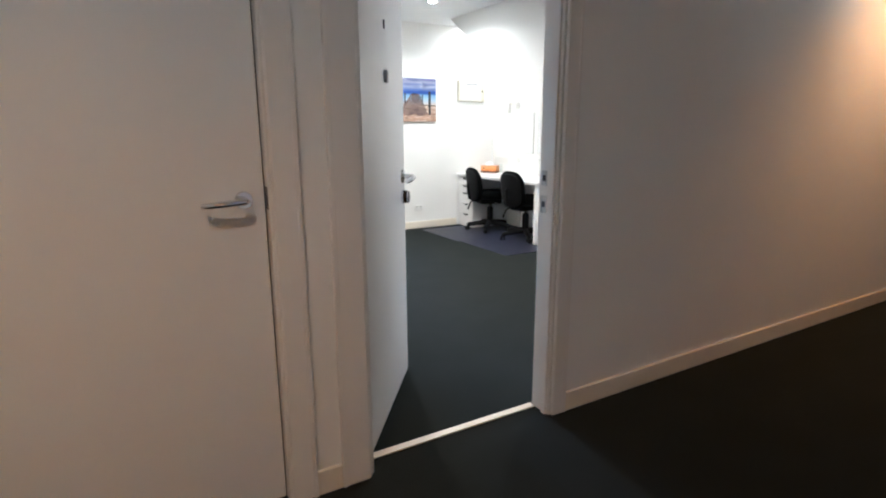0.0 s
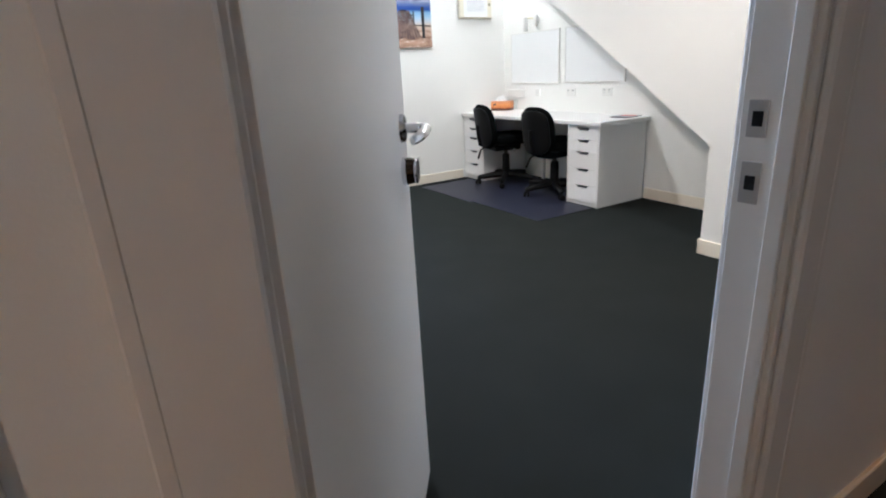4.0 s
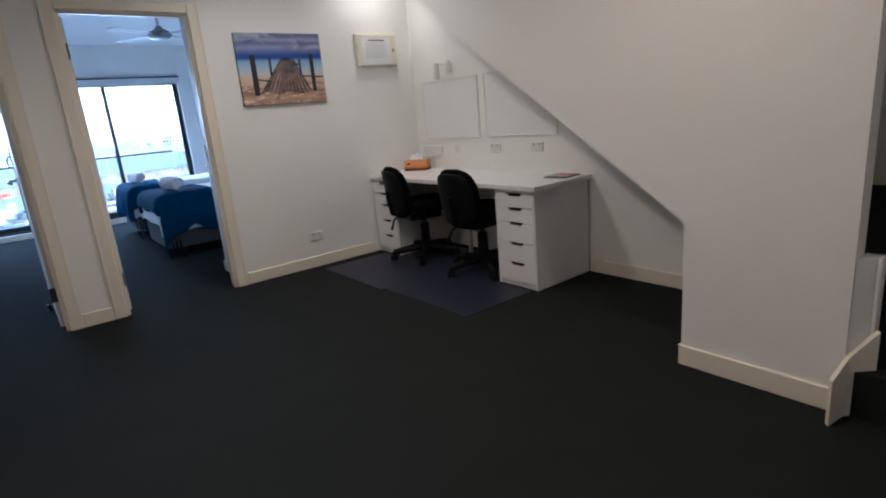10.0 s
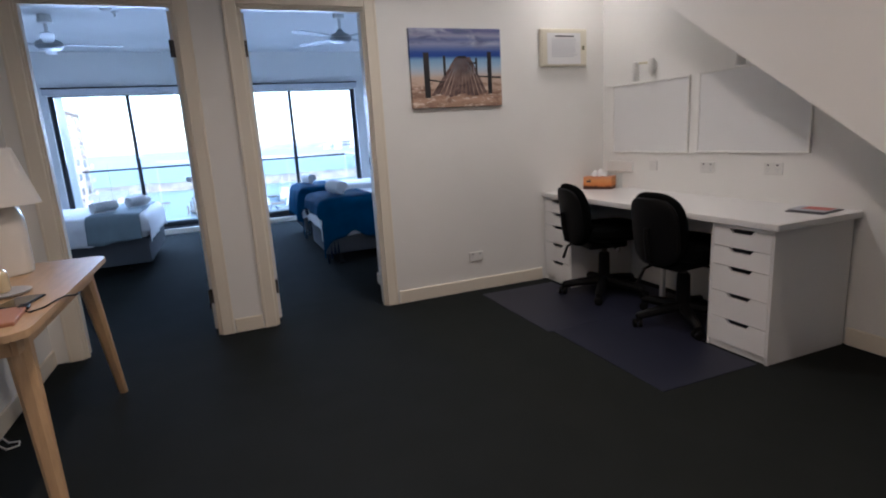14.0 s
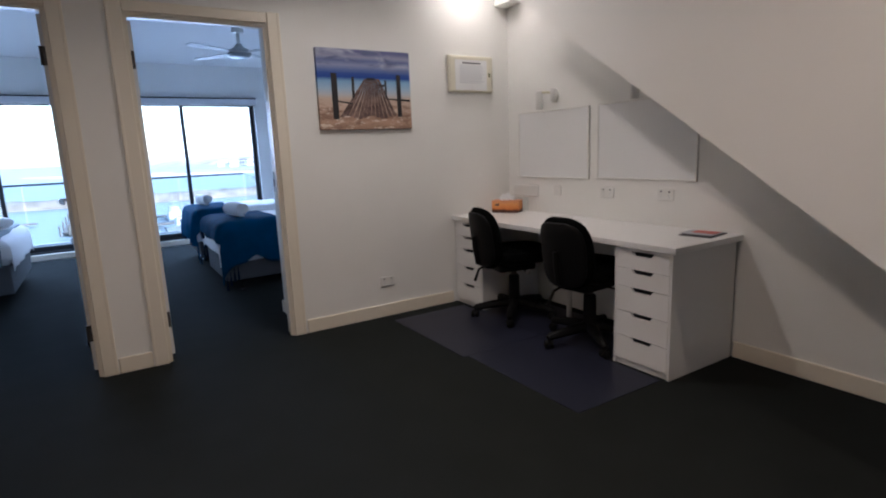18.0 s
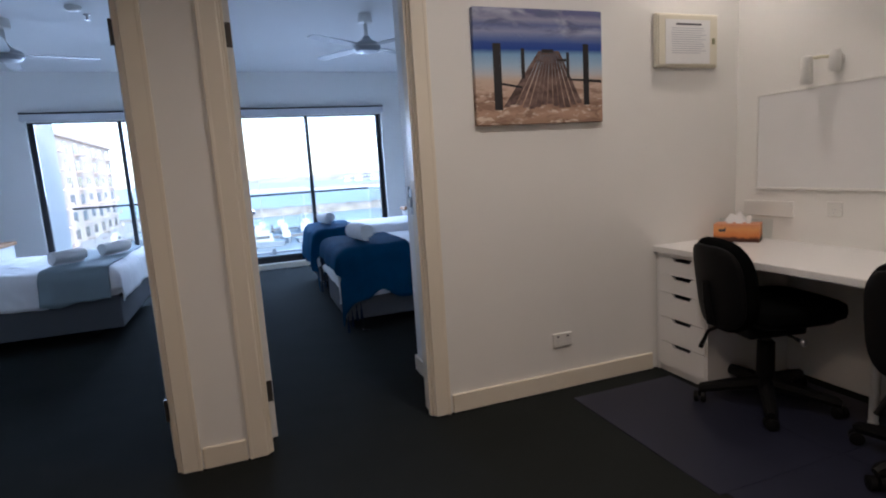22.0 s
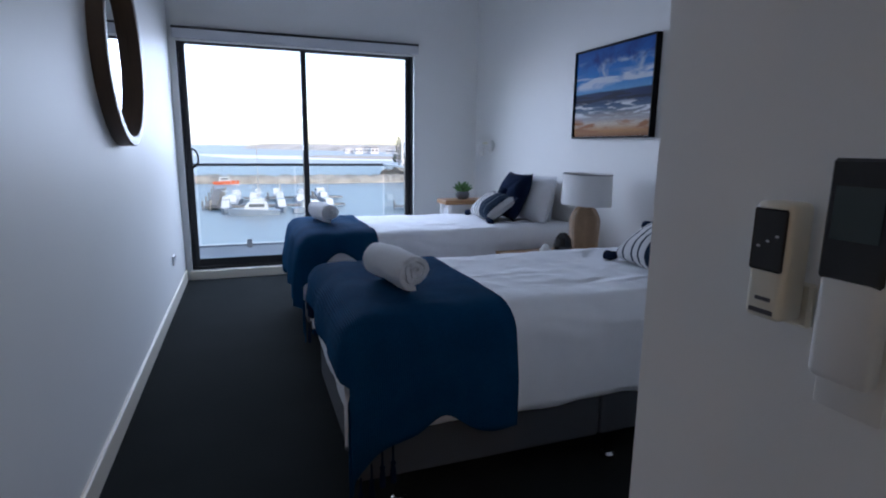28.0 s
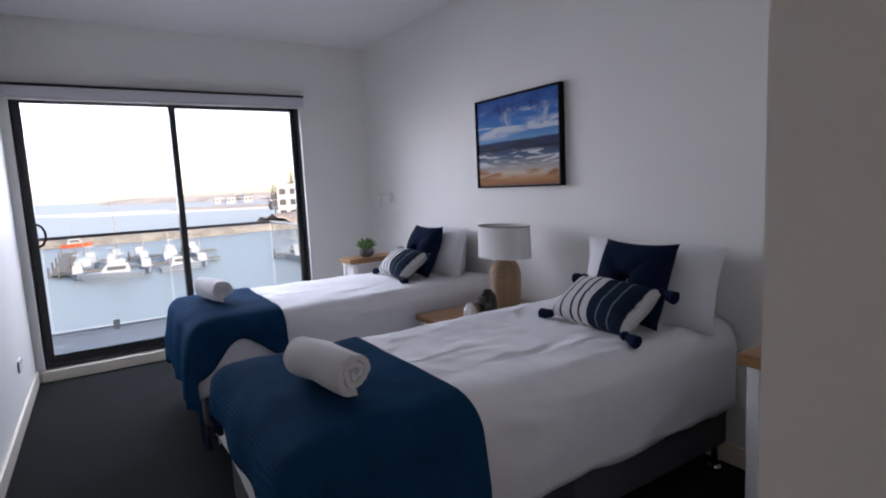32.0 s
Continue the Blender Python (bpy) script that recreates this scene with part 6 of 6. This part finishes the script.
# ---- balcony ----
solid("balcony_slab", boxes([(-1.0, 4.6, 10.852, 12.42, -0.22, -0.02)], 0.004), CONC, "pale tiled balcony floor slab", "balcony", "structure")
solid("balcony_wall", boxes([(-0.98, -0.745, 10.852, 12.36, -0.02, 2.75)], 0.004), RENDER_W, "white rendered blade wall at the end of the balcony", "wall", "structure")
solid("balcony_soffit", boxes([(-1.0, 4.6, 10.852, 11.25, 2.75, 2.9)]), RENDER_W, "white slab edge over the balcony doors", "ceiling", "structure")
bl = thing("balcony_balustrade", (1.5, 12.30, -0.02), "clear glass balcony balustrade with a dark handrail", "balustrade")
part("handrail", boxes([(-2.15, 2.19, -0.022, 0.022, 0.955, 0.985)], 0.006, 2), mat("dark_grey_rail", (0.035, 0.037, 0.042), 0.35, 0.4), bl, "dark grey metal handrail")
for k in range(4):
    a = -2.14 + 1.08 * k
    g = part("glass_panel", boxes([(a, a + 1.06, -0.005, 0.005, 0.06, 0.954)]), GLASSG, bl, "clear glass panel")
    g.visible_shadow = False
    part("base_clamp", boxes([(a + 0.49, a + 0.55, -0.022, 0.022, 0.0, 0.10)], 0.004), STEEL, bl, "steel glass clamp")
part("bottom_rail", boxes([(-2.15, 2.19, -0.016, 0.016, 0.02, 0.045)], 0.003), STEEL, bl, "steel bottom rail")
g = part("glass_panel", boxes([(2.172, 2.182, -1.42, -0.03, 0.06, 0.965)]), GLASSG, bl, "clear glass side panel")
g.visible_shadow = False
part("glass_cap", boxes([(2.162, 2.192, -1.42, -0.024, 0.966, 0.985)], 0.004), WHITEPL, bl, "pale cap rail")

# ---- harbour and coast ----
SEA = -10.0
bm = bmesh.new()
box(bm, -3000, 3000, 14, 4800, SEA - 3, SEA)
solid("water", bm, WATER, "calm pale blue harbour water running out to sea", "water", "structure")
solid("ground", boxes([(-400, 400, -60, 30, SEA - 2, SEA + 1.2), (-400, -24, 30.01, 182, SEA - 2, SEA + 1.2)]), CONC, "paved harbour edge below the building", "ground", "structure")


def bank(name, pts, width, top, material, label, category, seed, n=90):
    """A long uneven bank along a line of points, sunk in the water."""
    bm = bmesh.new()
    rows = []
    for i in range(n + 1):
        t = i / n * (len(pts) - 1)
        k = min(int(t), len(pts) - 2)
        p = Vector(pts[k]).lerp(Vector(pts[k + 1]), t - k)
        d = (Vector(pts[k + 1]) - Vector(pts[k])).normalized()
        s = Vector((-d.y, d.x, 0))
        row = []
        for j in range(9):
            u = -1 + 2 * j / 8
            z = SEA - 0.8 + (top + 0.8) * max(0.0, 1 - u * u) ** 0.6
            z += (0.35 * top) * noise.noise((i * 0.7 + seed, j * 0.9, seed))
            row.append(bm.verts.new((p.x + s.x * u * width, p.y + s.y * u * width, z)))
        rows.append(row)
    for a, b in zip(rows, rows[1:]):
        for j in range(8):
            bm.faces.new((a[j], a[j + 1], b[j + 1], b[j]))
    return solid(name, bm, material, label, category, "structure", True)


bank("breakwater", [(-140, 205, 0), (-30, 180, 0), (25, 172, 0), (58, 176, 0)], 5, 2.2, ROCK, "low rocky breakwater closing the marina", "breakwater", 1.0)
bank("rock_point", [(48, 178, 0), (60, 186, 0), (95, 200, 0)], 9, 4.0, ROCK, "rocky point with low scrub beside the marina", "rocks", 2.0, 40)
bank("beach", [(70, 520, 0), (120, 470, 0), (210, 430, 0), (330, 300, 0)], 42, 2.0, SAND, "long pale sandy beach across the bay", "beach", 3.0)
bank("headland", [(95, 1620, 0), (170, 1380, 0), (330, 1050, 0), (560, 800, 0), (700, 560, 0)], 110, 12, HILL, "low headland along the coast, haze put into its colour", "headland", 4.0, 140)
FOAM = mat("surf_foam", (0.80, 0.80, 0.80), 0.9, var=0.05, scale=0.3)
for k in range(7):
    a = 0.35 * k
    bank("surf_line", [(-60 + 9 * k, 640 - 26 * k, 0), (40 + 8 * k, 560 - 22 * k, 0), (130 + 9 * k, 500 - 20 * k, 0), (250, 400 - 14 * k, 0)], 6.5, 0.55, FOAM, "white line of breaking surf", "surf", 11.0 + k, 60)


def house(x, y, w, d, h, rz, floors, cols, label, roof=True, wall=RENDER_W):
    b = thing("house", (x, y, SEA + 2.0), label, "building", rz)
    part("wall", boxes([(-w / 2, w / 2, -d / 2, d / 2, -2.5, h)], 0.05), wall, b)
    if roof:
        bm = bmesh.new()
        prism(bm, [(-w / 2 - 0.5, h), (w / 2 + 0.5, h), (w / 2 - 1.2, h + 1.6), (-w / 2 + 1.2, h + 1.6)], "y", -d / 2 - 0.5, d / 2 + 0.5)
        part("roof", bm, mat("grey_roof", (0.22, 0.21, 0.20), 0.8) if "grey_roof" not in bpy.data.materials else bpy.data.materials["grey_roof"], b)
    else:
        part("parapet", boxes([(-w / 2 - 0.2, w / 2 + 0.2, -d / 2 - 0.2, d / 2 + 0.2, h, h + 0.6)], 0.04), wall, b)
    fh = h / floors
    win = None
    for f in range(floors):
        for c in range(cols):
            lc = (-w / 2 + w * (c + 0.5) / cols, -d / 2 - 0.02, fh * (f + 0.45))
            if win is None:
                win = part("window", boxes([(-w / cols * 0.30, w / cols * 0.30, -0.06, 0.04, -fh * 0.25, fh * 0.28)], 0.02), DARKWIN, b, "dark glazed window", loc=lc)
            else:
                twin(win, lc)
    for f in range(floors):
        for c in range(max(1, int(cols * d / w))):
            twin(win, (-w / 2 - 0.02, -d / 2 + d * (c + 0.5) / max(1, int(cols * d / w)), fh * (f + 0.45)), (0, 0, 90))
    return b


house(66, 206, 15, 12, 11.5, -18, 3, 4, "white rendered three-storey house on the point", False)
rng = random.Random(7)
for k in range(34):
    hx = 140 + k * 13 + rng.uniform(-8, 8)
    hy = 790 - k * 7 + rng.uniform(-40, 40)
    house(hx, hy, rng.uniform(7, 14), 8, rng.uniform(4.0, 7.5), rng.uniform(-35, 35), rng.choice((1, 2)), rng.choice((2, 3)), "small pale house in a row above the far beach", rng.random() < 0.6)
# apartment block on the quay
ap = thing("apartment_building", (-27.5, 66, SEA + 1), "pale rendered six-storey apartment block with recessed balconies", "building", 91.8)
part("wall", boxes([(0, 100, 0, 18, 0, 20.0)], 0.05), BRICKT, ap)
part("roof", boxes([(-0.6, 100.6, -0.6, 18.6, 20.0, 20.6)], 0.05), BRICKT, ap)
part("penthouse", boxes([(6, 60, 5, 15, 20.6, 23.2)], 0.05), RENDER_W, ap, "set-back white top storey")
win = bal = slab = None
for f in range(6):
    for c in range(13):
        lc = (4.2 + 7.6 * c, -0.02, 1.7 + 3.33 * f)
        if win is None:
            win = part("window", boxes([(-1.5, 1.5, -0.05, 0.1, -0.95, 1.05)], 0.02), DARKWIN, ap, "dark glazed window", loc=lc)
        else:
            twin(win, lc)
        if c % 2 == 0:
            if bal is None:
                bal = part("balcony", boxes([(-1.7, 1.7, -1.5, -0.03, -1.35, -1.15), (-1.7, 1.7, -1.5, -1.42, -1.15, -0.25)], 0.02), BRICKT, ap, "pale balcony", loc=lc)
            else:
                twin(bal, lc)
    for c in range(3):
        twin(win, (100.02, 3.2 + 5.6 * c, 1.7 + 3.33 * f), (0, 0, 90))
        twin(win, (-0.02, 3.2 + 5.6 * c, 1.7 + 3.33 * f), (0, 0, 90))


# boats and jetties
def boat(x, y, ln, rz, kind, hull=BOATW):
    b = thing("motor_boat" if kind < 2 else "sailing_boat", (x, y, SEA), "white motor cruiser moored at a jetty" if kind < 2 and hull is BOATW else ("orange-hulled work boat moored at a jetty" if hull is not BOATW else "white sailing boat with bare mast at its mooring"), "boat", rz)
    w = ln * 0.15
    bm = bmesh.new()
    top = [(-ln / 2, -w), (ln * 0.12, -w), (ln * 0.36, -w * 0.62), (ln / 2, 0), (ln * 0.36, w * 0.62), (ln * 0.12, w), (-ln / 2, w)]
    lo = [bm.verts.new((u * 0.94, v * 0.7, -0.3)) for u, v in top]
    hi = [bm.verts.new((u, v, 0.55 + ln * 0.03 + (0.25 if u > 0 else 0))) for u, v in top]
    bm.faces.new(lo[::-1])
    bm.faces.new(hi)
    for k in range(7):
        bm.faces.new((lo[k], lo[(k + 1) % 7], hi[(k + 1) % 7], hi[k]))
    part("hull", bm, BOATH if hull is BOATW else hull, b, "white hull coloured grey-blue for its shaded sides" if hull is BOATW else "")
    d = 0.55 + ln * 0.03
    if kind < 2:
        bm = bmesh.new()
        prism(bm, [(-ln * 0.28, d), (ln * 0.24, d), (ln * 0.10, d + 1.3), (-ln * 0.24, d + 1.3)], "y", -w * 0.72, w * 0.72)
        cabin = part("cabin", bm, BOATW, b, "white cabin")
        part("cabin_window", boxes([(-ln * 0.20, ln * 0.09, -w * 0.735, w * 0.735, d + 0.55, d + 1.05)]), DARKWIN, cabin, "dark cabin glazing")
        if kind == 1:
            part("flybridge", boxes([(-ln * 0.20, ln * 0.04, -w * 0.6, w * 0.6, d + 1.3, d + 1.9)], 0.1), BOATW, b, "white flybridge")
            part("canopy", boxes([(-ln * 0.20, ln * 0.02, -w * 0.6, w * 0.6, d + 2.75, d + 2.85)], 0.03), BOATW, b, "white canopy")
        bm = bmesh.new()
        tube(bm, [(-ln * 0.08, 0, d + 1.3), (-ln * 0.10, 0, d + 4.2)], 0.05, 6)
        part("aerial", bm, STEEL, b)
    else:
        part("cabin", boxes([(-ln * 0.12, ln * 0.22, -w * 0.5, w * 0.5, d, d + 0.5)], 0.1), BOATW, b, "white low cabin")
        bm = bmesh.new()
        tube(bm, [(ln * 0.06, 0, d), (ln * 0.05, 0, d + ln * 1.25)], [0.09, 0.06], 6)
        part("mast", bm, STEEL, b)
        bm = bmesh.new()
        tube(bm, [(ln * 0.05, 0, d + 1.5), (-ln * 0.34, 0, d + 1.4)], 0.14, 6)
        part("boom", bm, SAGE, b)
    return b


def jetty(x0, y0, x1, y1, width=2.0):
    v = Vector((x1 - x0, y1 - y0, 0))
    j = thing("jetty", (x0, y0, SEA), "weathered floating jetty with mooring piles", "jetty", math.degrees(math.atan2(v.y, v.x)))
    part("deck", boxes([(0, v.length, -width / 2, width / 2, 0.35, 0.65)], 0.03), TIMBER, j)
    pile = None
    for k in range(int(v.length // 9) + 1):
        for s in (-1, 1):
            lc = (k * 9, s * (width / 2 + 0.25), 0)
            if pile is None:
                pile = part("pile", lathe(bmesh.new(), [(0.15, -1), (0.15, 1.5), (0.04, 1.65)], 8), TIMBER, j, "weathered mooring pile", loc=lc)
            else:
                twin(pile, lc)


jetty(-4, 106, 19, 106)
jetty(-3, 121, 21, 121)
jetty(-24, 104, -10, 104)
jetty(-26, 128, -10, 128)
jetty(-4, 106, -4, 145)
jetty(27, 100, 46, 95)
for jy, jx0, jx1 in ((106, -3, 18), (121, -2, 20), (104, -23, -10), (128, -25, -10), (99, 27, 44)):
    for k in range(int((jx1 - jx0) / 4.2)):
        for s in (-1, 1):
            if rng.random() < 0.85:
                bl_ = rng.uniform(5.0, 8.5)
                boat(jx0 + 2 + 4.2 * k + rng.uniform(-0.4, 0.4), jy + s * (2.0 + bl_ / 2), bl_, s * 90 + rng.uniform(-4, 4), rng.choice((0, 1, 0, 1, 0, 2)))
for bx, by, bl_, br_, bk in ((3.0, 97, 8.0, 176, 1), (12.5, 99, 7, 8, 0), (36, 91, 10, 165, 0), (43, 87, 10, 172, 1)):
    boat(bx, by, bl_, br_, bk)
boat(-3.4, 170, 7.0, 3, 0, BOATO)


# trees on the point
def pine(x, y, h, seed):
    r = random.Random(seed)
    t = thing("norfolk_pine", (x, y, SEA + 1.5), "tall dark conifer with tiered branches", "tree", group="conifers on the point")
    bm = bmesh.new()
    tube(bm, [(0, 0, 0), (0.1, 0, h * 0.5), (0, 0.1, h)], [h * 0.022, h * 0.014, 0.03], 7)
    part("trunk", bm, TIMBER, t, "", True)
    bm = bmesh.new()
    for k in range(int(h * 1.3)):
        z = h * 0.22 + k * h * 0.78 / (h * 1.3)
        ln = h * 0.27 * (1 - z / h) ** 0.8 + 0.3
        for s in range(7):
            a = r.uniform(0, 6.28)
            q = ln * r.uniform(0.6, 1.1)
            d = Vector((math.cos(a), math.sin(a), 0))
            n = Vector((-d.y, d.x, 0)) * (0.22 * q + 0.15)
            p0, p1, p2 = Vector((0, 0, z)), d * q * 0.6 + Vector((0, 0, z - 0.05 * q)), d * q + Vector((0, 0, z + 0.12 * q))
            vs = [bm.verts.new(p) for p in (p0, p1 + n + Vector((0, 0, 0.2)), p2, p1 - n - Vector((0, 0, 0.2)))]
            bm.faces.new(vs)
    part("crown", bm, GREEN, t)


for k, (tx, ty, th) in enumerate(((70, 226, 20), (76, 222, 17), (64, 232, 14), (84, 226, 15), (92, 220, 13))):
    pine(tx, ty, th, k)
